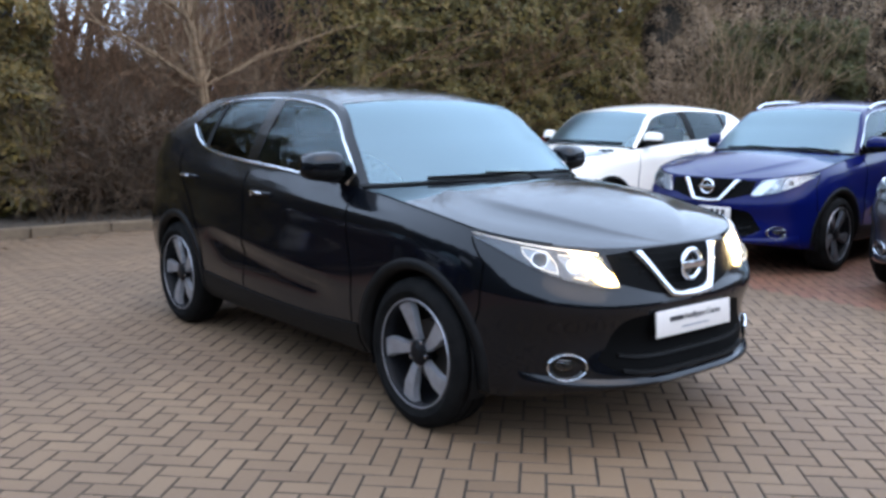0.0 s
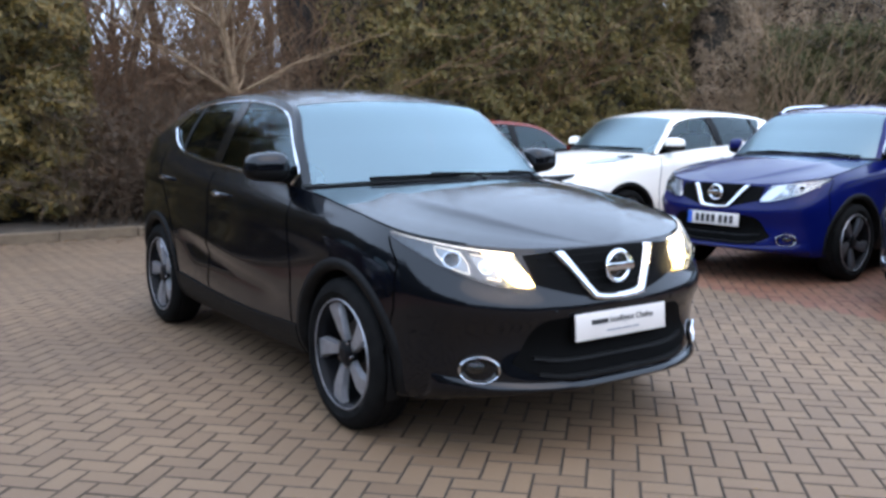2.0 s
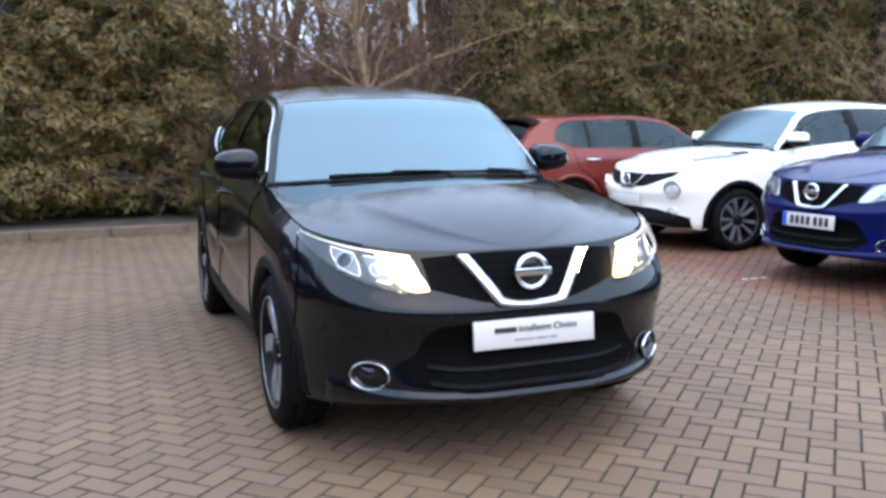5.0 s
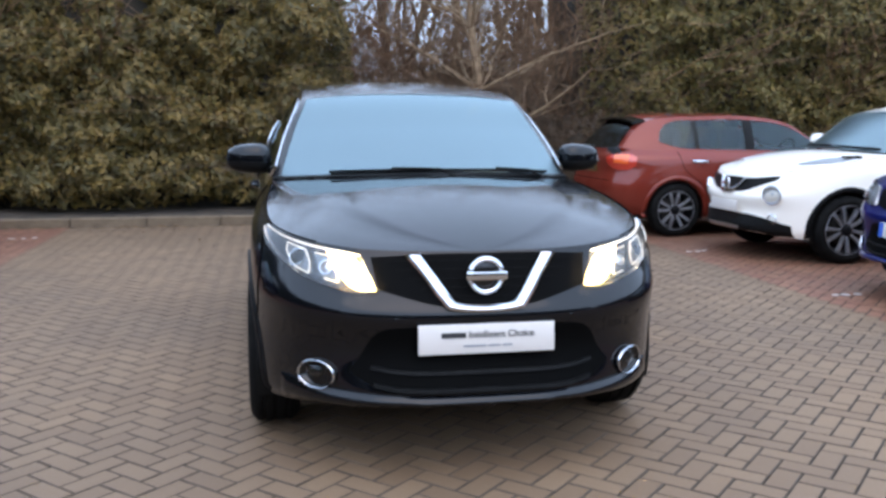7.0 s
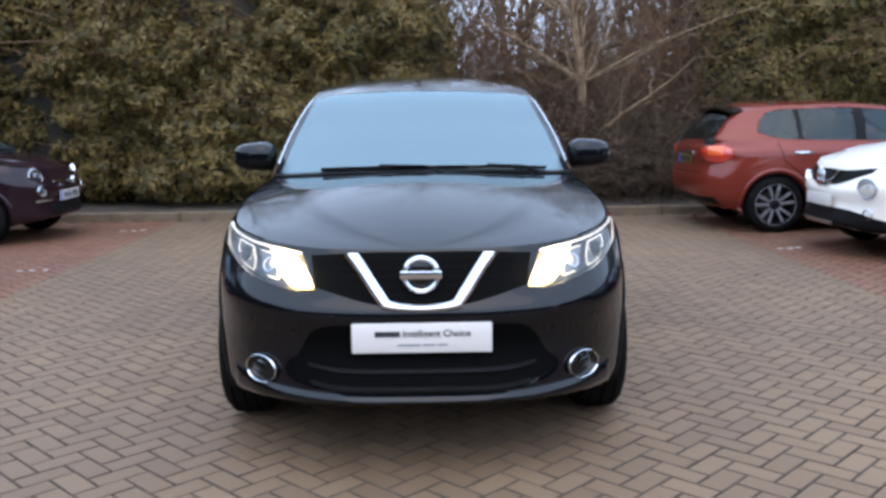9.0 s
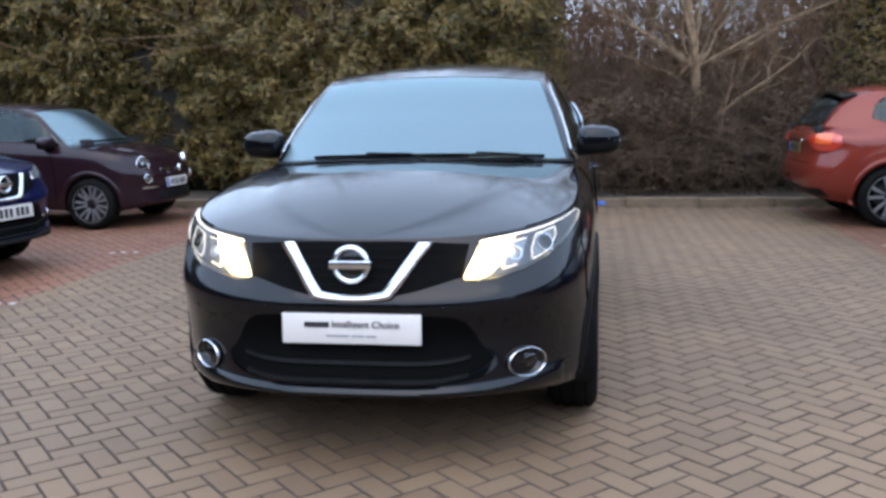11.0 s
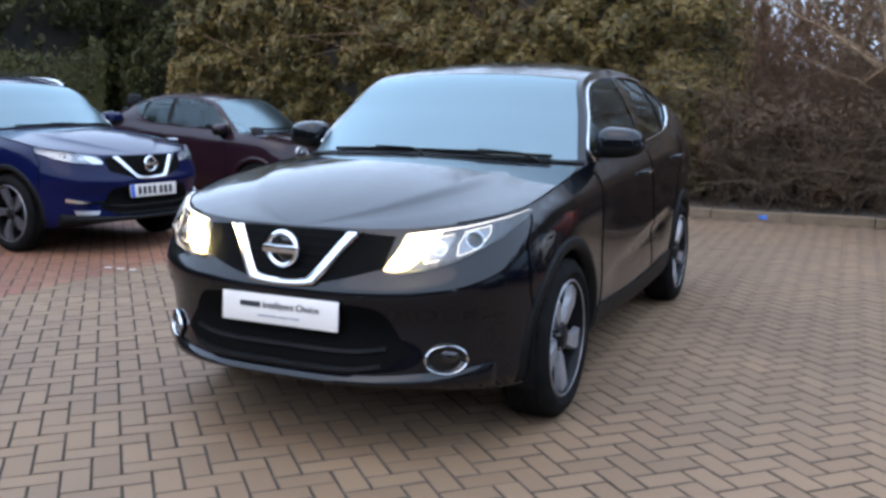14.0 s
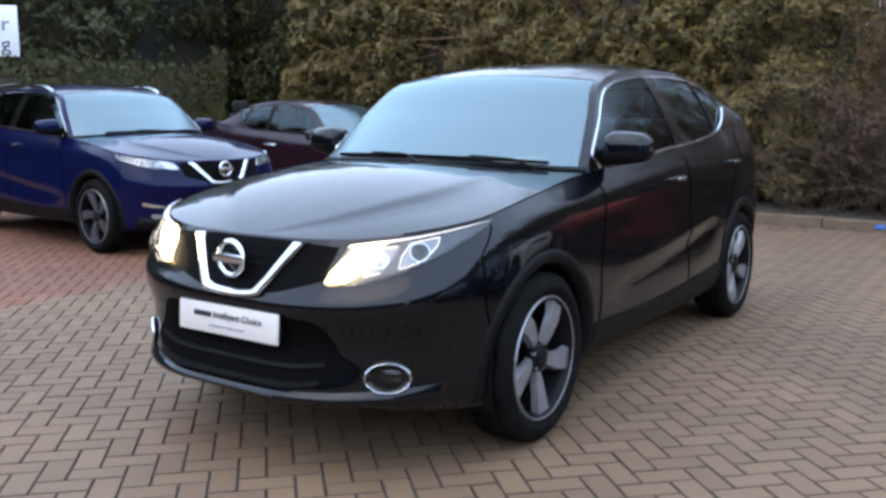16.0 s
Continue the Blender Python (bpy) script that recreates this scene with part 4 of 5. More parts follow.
def small_crossover_face(car, sp, bvh):
    """Face of the white crossover: round lamps in the bumper, slim lamps on the wings, black lower bumper."""
    F = (0, 1, 0)

    def both(e):
        e = sorted(e)
        return [(-x, y, z) for x, y, z in e[::-1]] + [p for p in e if p[0] > 1e-6]

    part("grille", skin(bvh, both([(0, -0.8, 0.80), (0.3, -0.8, 0.80), (0.62, -0.6, 0.835)]), both([(0, -0.8, 0.665), (0.28, -0.8, 0.675), (0.60, -0.6, 0.79)]), F, 0.006, 0.02, 40, 6), PLASTIC, car, "black grille")
    part("grille_chevron", skin(bvh, both([(0.26, -0.8, 0.80), (0.13, -0.8, 0.66), (0, -0.8, 0.645)]), both([(0.20, -0.8, 0.80), (0.10, -0.8, 0.70), (0, -0.8, 0.69)]), F, 0.02, 0.03, 50, 6, True, 0.012), CHROME, car)
    badge = part("badge", lathe_bm([(0.010 * math.cos(k), 0.052 + 0.009 * math.sin(k)) for k in np.linspace(0, 2 * math.pi, 9)], 30, pose(0, -0.81, 0.735, 0, 0, -90)), CHROME, car)
    part("badge_bar", box_bm(0, -0.815, 0.735, 0.13, 0.02, 0.026, 0.004), CHROME, badge)
    part("lower_bumper", skin(bvh, both([(0, -0.85, 0.45), (0.36, -0.8, 0.45), (0.55, -0.7, 0.425), (0.74, -0.5, 0.365)]), both([(0, -0.85, 0.262), (0.36, -0.8, 0.262), (0.55, -0.7, 0.258), (0.74, -0.5, 0.25)]), F, 0.012, 0.03, 50, 7), PLASTIC, car, "black lower bumper")
    part("skid_plate", skin(bvh, both([(0, -0.85, 0.325), (0.30, -0.8, 0.325)]), both([(0, -0.85, 0.285), (0.26, -0.8, 0.285)]), F, 0.022, 0.02, 20, 4), SILVER, car)
    for s in (1, -1):
        D = (-0.5 * s, 0.86, 0)
        round_lamp(bvh, (s * 0.60, -0.62, 0.655), D, 0.098, car, "headlamp", "large round clear headlamp")
        round_lamp(bvh, (s * 0.60, -0.62, 0.42), D, 0.05, car, "fog_lamp", "small round fog lamp")
        Tt = (0, 0.25, -0.97)
        a = [(s * 0.51, -0.36, 1.0), (s * 0.55, -0.12, 1.0), (s * 0.66, 0.20, 1.0)]
        b = [(s * 0.60, -0.36, 1.0), (s * 0.74, -0.10, 1.0), (s * 0.71, 0.20, 1.0)]
        wing = part("wing_lamp", skin(bvh, a, b, Tt, 0.012, 0.02, 20, 5), SILVER, car, "slim silver lamp on top of the wing")
        part("dark_end", skin(bvh, [(s * 0.60, 0.06, 1.0), (s * 0.665, 0.21, 1.0)], [(s * 0.72, 0.03, 1.0), (s * 0.715, 0.21, 1.0)], Tt, 0.018, 0.02, 10, 4), GLOSS_BLACK, wing)
        W = (-s, 0, 0)
        wb = sp["wheelbase"]
        part("sill_cladding", skin(bvh, [(s, 0.42, 0.40), (s, 1.2, 0.38), (s, wb - 0.42, 0.42)], [(s, 0.42, 0.245), (s, 1.2, 0.245), (s, wb - 0.42, 0.25)], W, 0.010, 0.02, 30, 5), PLASTIC, car)
    part("show_plate", box_bm(0, -0.83, 0.515, 0.52, 0.012, 0.111, 0.004), PLATE_WHITE, car, "white show plate")
    door_bits(car, bvh, WHITE_PAINT, [(1.38, 0.95)], [[(0.48, 0.40), (0.48, 0.65), (0.56, 1.0)], [(1.58, 0.40), (1.60, 1.04)], [(2.1, 0.45), (2.3, 0.85), (2.5, 1.1)]])
    plain_wipers(car, sp)


def hatch_tail(car, sp, bvh):
    """Tail of the red hatchback."""
    R = (0, -1, 0)
    yb = max(sp["oy"])

    def both(e):
        e = sorted(e)
        return [(-x, y, z) for x, y, z in e[::-1]] + [p for p in e if p[0] > 1e-6]

    for s in (1, -1):
        D = (-0.75 * s, -0.66, 0)
        a = [(s * 0.52, yb - 0.06, 0.93), (s * 0.64, yb - 0.12, 0.965), (s * 0.77, yb - 0.26, 0.970), (s * 0.81, yb - 0.34, 0.93)]
        b = [(s * 0.54, yb - 0.06, 0.86), (s * 0.64, yb - 0.12, 0.80), (s * 0.77, yb - 0.26, 0.79), (s * 0.81, yb - 0.34, 0.85)]
        lamp = part("tail_lamp", skin(bvh, a, b, D, 0.014, 0.03, 24, 7, True, 0.008), TAIL_RED, car, "red and amber tail lamp")
        a2, b2 = [a[1], a[2]], [tuple(np.array(a[1]) * 0.4 + np.array(b[1]) * 0.6), tuple(np.array(a[2]) * 0.4 + np.array(b[2]) * 0.6)]
        part("amber_lens", skin(bvh, a2, b2, D, 0.026, 0.02, 12, 5), TAIL_AMBER, lamp)
    part("rear_diffuser", skin(bvh, both([(0, yb, 0.40), (0.5, yb - 0.1, 0.39), (0.75, yb - 0.25, 0.40)]), both([(0, yb, 0.315), (0.5, yb - 0.1, 0.315), (0.75, yb - 0.25, 0.315)]), R, 0.012, 0.03, 30, 5), PLASTIC, car, "black lower bumper")
    sp_pts = np.array([[(x, yb - 0.46 + 0.16 * k - 0.05 * (x / 0.55) ** 2, 1.415 - 0.02 * k - 0.05 * (abs(x) / 0.55) ** 2.5) for k in (0, 0.5, 1)] for x in np.linspace(-0.56, 0.56, 17)])
    grid_mesh("roof_spoiler", sp_pts, GLOSS_BLACK, car, "black roof spoiler", thick=0.022)
    hit = bvh.ray_cast(Vector((0, yb + 1, 0.80)), Vector((0, -1, 0)))[0]
    plate_on(car, Matrix.Translation((0, hit.y + 0.012, 0.80)) @ pose(0, 0, 0, 0, 0, 180), PLATE_YELLOW_SHADED)
    part("tailgate_strip", box_bm(0, hit.y + 0.01, 0.88, 0.6, 0.02, 0.03, 0.008), CHROME, car)
    panel_line(bvh, [(x, yb, 0.66) for x in np.linspace(-0.62, 0.62, 9)], R, car)
    door_bits(car, bvh, RED_PAINT, [(1.42, 0.865), (2.35, 0.885)], [[(0.48, 0.36), (0.48, 0.65), (0.56, 0.95)], [(1.60, 0.36), (1.62, 0.98)], [(2.20, 0.38), (2.30, 0.60), (2.56, 0.80), (2.62, 1.0)]], True)


def city_face(car, sp, bvh):
    """Face of the small city car: two pairs of round lamps, bright moustache and strip."""
    F = (0, 1, 0)
    for s in (1, -1):
        D = (-0.45 * s, 0.88, -0.12)
        round_lamp(bvh, (s * 0.545, -0.55, 0.735), D, 0.092, car, "headlamp", "round clear headlamp")
        round_lamp(bvh, (s * 0.545, -0.6, 0.565), D, 0.058, car, "lower_lamp", "small round lamp")
        a, b = [(s * 0.40, -0.7, 0.475), (s * 0.62, -0.6, 0.475)], [(s * 0.40, -0.7, 0.455), (s * 0.62, -0.6, 0.455)]
        part("bumper_strip", skin(bvh, a, b, D, 0.012, 0.02, 14, 3), CHROME, car)
        a, b = [(s * 0.05, -0.75, 0.665), (s * 0.30, -0.72, 0.675)], [(s * 0.05, -0.75, 0.645), (s * 0.30, -0.72, 0.655)]
        part("nose_strip", skin(bvh, a, b, F, 0.010, 0.02, 14, 3), CHROME, car)
    part("lower_intake", skin(bvh, [(-0.42, -0.75, 0.40), (0, -0.75, 0.42), (0.42, -0.75, 0.40)], [(-0.38, -0.75, 0.31), (0, -0.75, 0.31), (0.38, -0.75, 0.31)], F, 0.006, 0.02, 30, 5), PLASTIC, car, "black lower air intake")
    part("nose_badge", lathe_bm([(-0.02, 0.04), (0.012, 0.04), (0.016, 0.0)], 24, pose(0, -0.745, 0.665, 0, 0, -90)), CHROME, car)
    hit = bvh.ray_cast(Vector((0, -2, 0.50)), Vector((0, 1, 0)))[0]
    plate_on(car, Matrix.Translation((0, hit.y - 0.014, 0.50)), PLATE_WHITE)
    door_bits(car, bvh, PURPLE_PAINT, [(1.30, 0.86)], [[(0.42, 0.34), (0.42, 0.62), (0.48, 0.92)], [(1.45, 0.34), (1.50, 0.95)]], True)
    plain_wipers(car, sp)


main_car, bvh = make_car("black_crossover", CROSSOVER, BLACK_PAINT, FIVE_BLADE, "glossy black crossover car with its headlamps lit, parked on block paving")
crossover_face(main_car, CROSSOVER, bvh, BLACK_PAINT, True, plate="show")


# ---------------------------------------------------------------- ground
def block_material(name, c1, c2, c3):
    m = shader(name, c1, 0.8)
    b = m.node_tree.nodes["Principled BSDF"]
    co = add(m, "ShaderNodeNewGeometry")
    ob = add(m, "ShaderNodeObjectInfo")
    s = add(m, "ShaderNodeMath")
    s.operation = "ADD"
    wire(m, co, "Random Per Island", s, 0)
    wire(m, ob, "Random", s, 1)
    fr = add(m, "ShaderNodeMath")
    fr.operation = "FRACT"
    wire(m, s, 0, fr, 0)
    ramp = add(m, "ShaderNodeValToRGB")
    ramp.color_ramp.elements[0].color, ramp.color_ramp.elements[1].color = (*c1, 1), (*c3, 1)
    e = ramp.color_ramp.elements.new(0.5)
    e.color = (*c2, 1)
    wire(m, fr, 0, ramp, "Fac")
    big = add(m, "ShaderNodeTexNoise", Scale=0.7, Detail=5.0)
    fine = add(m, "ShaderNodeTexNoise", Scale=160.0, Detail=3.0)
    wire(m, co, "Position", big, "Vector")
    wire(m, co, "Position", fine, "Vector")
    mr = add(m, "ShaderNodeMapRange")
    mr.inputs["From Min"].default_value, mr.inputs["From Max"].default_value = 0.3, 0.7
    mr.inputs["To Min"].default_value, mr.inputs["To Max"].default_value = 0.84, 1.18
    wire(m, big, "Fac", mr, "Value")
    mf = add(m, "ShaderNodeMapRange")
    mf.inputs["To Min"].default_value, mf.inputs["To Max"].default_value = 0.75, 1.25
    wire(m, fine, "Fac", mf, "Value")
    mul = add(m, "ShaderNodeMath")
    mul.operation = "MULTIPLY"
    wire(m, mr, "Result", mul, 0)
    wire(m, mf, "Result", mul, 1)
    vm = add(m, "ShaderNodeVectorMath")
    vm.operation = "SCALE"
    wire(m, ramp, "Color", vm, 0)
    wire(m, mul, 0, vm, "Scale")
    wire(m, vm, 0, b, "Base Color")
    bp = add(m, "ShaderNodeBump", Strength=0.35, Distance=0.003)
    wire(m, fine, "Fac", bp, "Height")
    wire(m, bp, "Normal", b, "Normal")
    rr = add(m, "ShaderNodeMapRange")
    rr.inputs["To Min"].default_value, rr.inputs["To Max"].default_value = 0.55, 0.85
    wire(m, big, "Fac", rr, "Value")
    wire(m, rr, "Result", b, "Roughness")
    return m


GREY_BLOCK = block_material("grey_paving", (0.1436, 0.0850, 0.0461), (0.1601, 0.0960, 0.0524), (0.1790, 0.1090, 0.0602))
RED_BLOCK = block_material("red_paving", (0.1600, 0.0570, 0.0285), (0.1790, 0.0680, 0.0340), (0.1940, 0.0830, 0.0430))
JOINT = grain(shader("joint_sand", (0.0238, 0.0180, 0.0137), 0.95), (0.0238, 0.0170, 0.0118), (0.0432, 0.0320, 0.0228), 40, bump=0.4)
GRIME = grain(shader("grimy_edge", (0.0605, 0.0460, 0.0346), 0.95), (0.0454, 0.0320, 0.0218), (0.0929, 0.0660, 0.0455), 14)
CONCRETE = grain(shader("kerb_concrete", (0.1518, 0.1032, 0.0629), 0.85), (0.1131, 0.0768, 0.0470), (0.1746, 0.1208, 0.0739), 9, bump=0.3, bump_scale=90)
SOIL = grain(shader("soil", (0.05, 0.038, 0.028), 0.95), (0.03, 0.024, 0.018), (0.085, 0.06, 0.04), 5, bump=0.8, bump_scale=30)

KERB_Y, BAY_L, BAY_R = 7.80, -3.25, 3.35
ground = mesh_object("ground", [(-400, -400, -0.014), (400, -400, -0.014), (400, 400, -0.014), (-400, 400, -0.014)], [(0, 1, 2, 3)], JOINT)
tagged(ground, "sandy ground under the paving", "ground", kind="structure")

UNIT, LONG, CH = 0.1015, 0.2, 0.0045
E1, E2 = Vector((math.sqrt(0.5), math.sqrt(0.5), 0)), Vector((-math.sqrt(0.5), math.sqrt(0.5), 0))
PHASE = Vector((-0.643, -1.321, 0.0))


def herringbone(x0, x1, y0, y1):
    """Middle and turn of each block of a herringbone laid at 45 degrees, in a rectangle of the yard."""
    out = []
    R = 150
    for i in range(-R, R):
        for j in range(-R, R):
            k = (i - j) % 4
            if k == 0:
                c, flat = (i + 1.0, j + 0.5), True
            elif k == 3:
                c, flat = (i + 0.5, j + 1.0), False
            else:
                continue
            p = (E1 * c[0] + E2 * c[1]) * UNIT + PHASE
            if x0 <= p.x < x1 and y0 <= p.y < y1:
                out.append((p.x, p.y, flat))
    return out


def block_shape():
    a, b = LONG / 2 - 0.001, LONG / 4 - 0.001
    lo = [(-a, -b, -0.02), (a, -b, -0.02), (a, b, -0.02), (-a, b, -0.02)]
    mid = [(x, y, -0.004) for x, y, z in lo]
    hi = [(math.copysign(abs(x) - CH, x), math.copysign(abs(y) - CH, y), 0.0) for x, y, z in lo]
    f = [(8, 9, 10, 11)]
    for i in range(4):
        k = (i + 1) % 4
        f += [(i, k, 4 + k, 4 + i), (4 + i, 4 + k, 8 + k, 8 + i)]
    return np.array(lo + mid + hi), f


def pave(name, blocks, material, parent, own=None):
    V, F = block_shape()
    rng = random.Random(3)
    verts, faces = [], []
    shape = None
    for x, y, flat in blocks:
        turn = radians(45 if flat else 135) + rng.uniform(-0.006, 0.006)
        dz = rng.uniform(-0.0025, 0.0)
        tx, ty = rng.uniform(-0.008, 0.008), rng.uniform(-0.008, 0.008)
        if own is not None and own(x, y):
            if shape is None:
                shape = bpy.data.meshes.new("block")
                shape.from_pydata([tuple(v) for v in V], [], F)
                shape.materials.append(material)
                shape.materials.append(GRIME)
                shape.polygons.foreach_set("material_index", [0] + [1] * 8)
            ob = new("block", shape)
            ob.matrix_basis = Matrix.Translation((x, y, dz)) @ Euler((tx, ty, turn)).to_matrix().to_4x4()
            ob.parent = parent
            continue
        c, s = math.cos(turn), math.sin(turn)
        base = len(verts)
        for vx, vy, vz in V:
            verts.append((x + c * vx - s * vy, y + s * vx + c * vy, vz + dz + vy * tx + vx * ty))
        faces += [tuple(base + k for k in q) for q in F]
    ob = mesh_object(name, verts, faces, material, parent, smooth=False)
    ob.data.materials.append(GRIME)
    ob.data.polygons.foreach_set("material_index", [0] + [1] * 8 if not blocks else ([0] + [1] * 8) * (len(faces) // 9))
    return tagged(ob, kind="stuff")


# ---------------------------------------------------------------- planting
def leaf_material(name, stops, rough=0.5, trans=0.25):
    m = shader(name, stops[0], rough, spec=0.3)
    b = m.node_tree.nodes["Principled BSDF"]
    g = add(m, "ShaderNodeNewGeometry")
    big = add(m, "ShaderNodeTexNoise", Scale=0.9, Detail=3.0)
    wire(m, g, "Position", big, "Vector")
    s = add(m, "ShaderNodeMath")
    s.operation = "MULTIPLY_ADD"
    wire(m, big, "Fac", s, 0)
    s.inputs[1].default_value = 0.9
    wire(m, g, "Random Per Island", s, 2)
    h = add(m, "ShaderNodeMath")
    h.operation = "MULTIPLY"
    wire(m, s, 0, h, 0)
    h.inputs[1].default_value = 0.55
    r = add(m, "ShaderNodeValToRGB")
    els = r.color_ramp.elements
    for k, c in enumerate(stops):
        e = els[0] if k == 0 else els[-1] if k == len(stops) - 1 else els.new(k / (len(stops) - 1))
        e.color = (*c, 1)
    wire(m, h, 0, r, "Fac")
    wire(m, r, "Color", b, "Base Color")
    return m


LAUREL = leaf_material("laurel_leaf", [(0.0263, 0.0208, 0.0081), (0.0458, 0.0363, 0.0108), (0.0706, 0.0545, 0.0134), (0.1178, 0.0779, 0.0188), (0.1857, 0.1155, 0.0297), (0.1551, 0.0753, 0.0270)])
IVY = leaf_material("ivy_leaf", [(0.0291, 0.0260, 0.0078), (0.0556, 0.0480, 0.0117), (0.0991, 0.0750, 0.0165), (0.1633, 0.1060, 0.0274), (0.1863, 0.0970, 0.0329)])
DARKLEAF = leaf_material("dark_hedge_leaf", [(0.0173, 0.0195, 0.0057), (0.0309, 0.0345, 0.0084), (0.0517, 0.0490, 0.0115), (0.0731, 0.0585, 0.0153)])
BRAMBLE = leaf_material("bramble_leaf", [(0.0521, 0.0280, 0.0126), (0.0859, 0.0480, 0.0187), (0.1342, 0.0730, 0.0305), (0.1887, 0.0970, 0.0415), (0.0907, 0.0670, 0.0180)])
RUSSET = leaf_material("russet_leaf", [(0.100, 0.062, 0.036), (0.150, 0.098, 0.060), (0.215, 0.145, 0.090), (0.280, 0.185, 0.115), (0.165, 0.125, 0.055)])
# bramble leaf scaled darker, the shade of the bank put into the colours
SHADED_BRAMBLE = leaf_material("shaded_bramble_leaf", [(0.0209, 0.0109, 0.0044), (0.0363, 0.0195, 0.0069), (0.0562, 0.0289, 0.0113), (0.0789, 0.0390, 0.0144), (0.0381, 0.0265, 0.0069)])
CLIPPED = leaf_material("clipped_leaf", [(0.0233, 0.0252, 0.0060), (0.0432, 0.0432, 0.0095), (0.0665, 0.0600, 0.0138), (0.0998, 0.0810, 0.0194)])
# near-black: the shade deep inside the hedges is put into this colour
CORE = grain(shader("hedge_inner_shade", (0.017, 0.017, 0.011), 1.0), (0.011, 0.011, 0.009), (0.032, 0.025, 0.017), 3)
BARK = grain(shader("bark", (0.0787, 0.0471, 0.0279), 0.9), (0.0472, 0.0298, 0.0170), (0.1252, 0.0763, 0.0455), 8, bump=0.6, bump_scale=40)
PALE_BARK = grain(shader("pale_bark", (0.2359, 0.1500, 0.0853), 0.9), (0.1536, 0.0960, 0.0540), (0.3096, 0.1990, 0.1135), 8, bump=0.5, bump_scale=40)
TWIG = grain(shader("twig", (0.1319, 0.0660, 0.0321), 0.9), (0.1004, 0.0520, 0.0266), (0.2419, 0.1290, 0.0657), 2)


def leaves(name, pos, nor, size, material, parent, seed=1, narrow=0.42):
    """Small folded leaves at the given places, roughly facing out along nor."""
    rng = np.random.default_rng(seed)
    n = len(pos)
    nor = nor + rng.normal(0, 0.55, (n, 3))
    nor /= np.linalg.norm(nor, axis=1)[:, None]
    d = rng.normal(0, 1, (n, 3)) + np.array([0, 0, -0.35])
    d -= (d * nor).sum(1)[:, None] * nor
    d /= np.linalg.norm(d, axis=1)[:, None]
    s = np.cross(nor, d)
    L = (size * rng.uniform(0.65, 1.3, n))[:, None]
    W = L * narrow * rng.uniform(0.8, 1.2, (n, 1))
    a = pos - d * L * 0.5
    t = pos + d * L * 0.5 - nor * L * 0.12
    l = pos + s * W * 0.5 - d * L * 0.06 + nor * W * 0.22
    r = pos - s * W * 0.5 - d * L * 0.06 + nor * W * 0.22
    verts = np.stack([a, l, t, r], 1).reshape(-1, 3)
    me = bpy.data.meshes.new(name)
    me.vertices.add(len(verts))
    me.vertices.foreach_set("co", verts.ravel())
    base = np.arange(n)[:, None] * 4
    tri = np.concatenate([base + np.array([[0, 1, 2]]), base + np.array([[0, 2, 3]])], 1).reshape(-1)
    me.loops.add(len(tri))
    me.loops.foreach_set("vertex_index", tri.astype(np.int32))
    me.polygons.add(2 * n)
    me.polygons.foreach_set("loop_start", np.arange(0, 6 * n, 3, dtype=np.int32))
    me.update(calc_edges=True)
    me.materials.append(material)
    ob = new(name, me)
    ob.parent = parent
    return ob


def lump(p, scale):
    return np.array([noise.noise(Vector(q) * scale) for q in p])


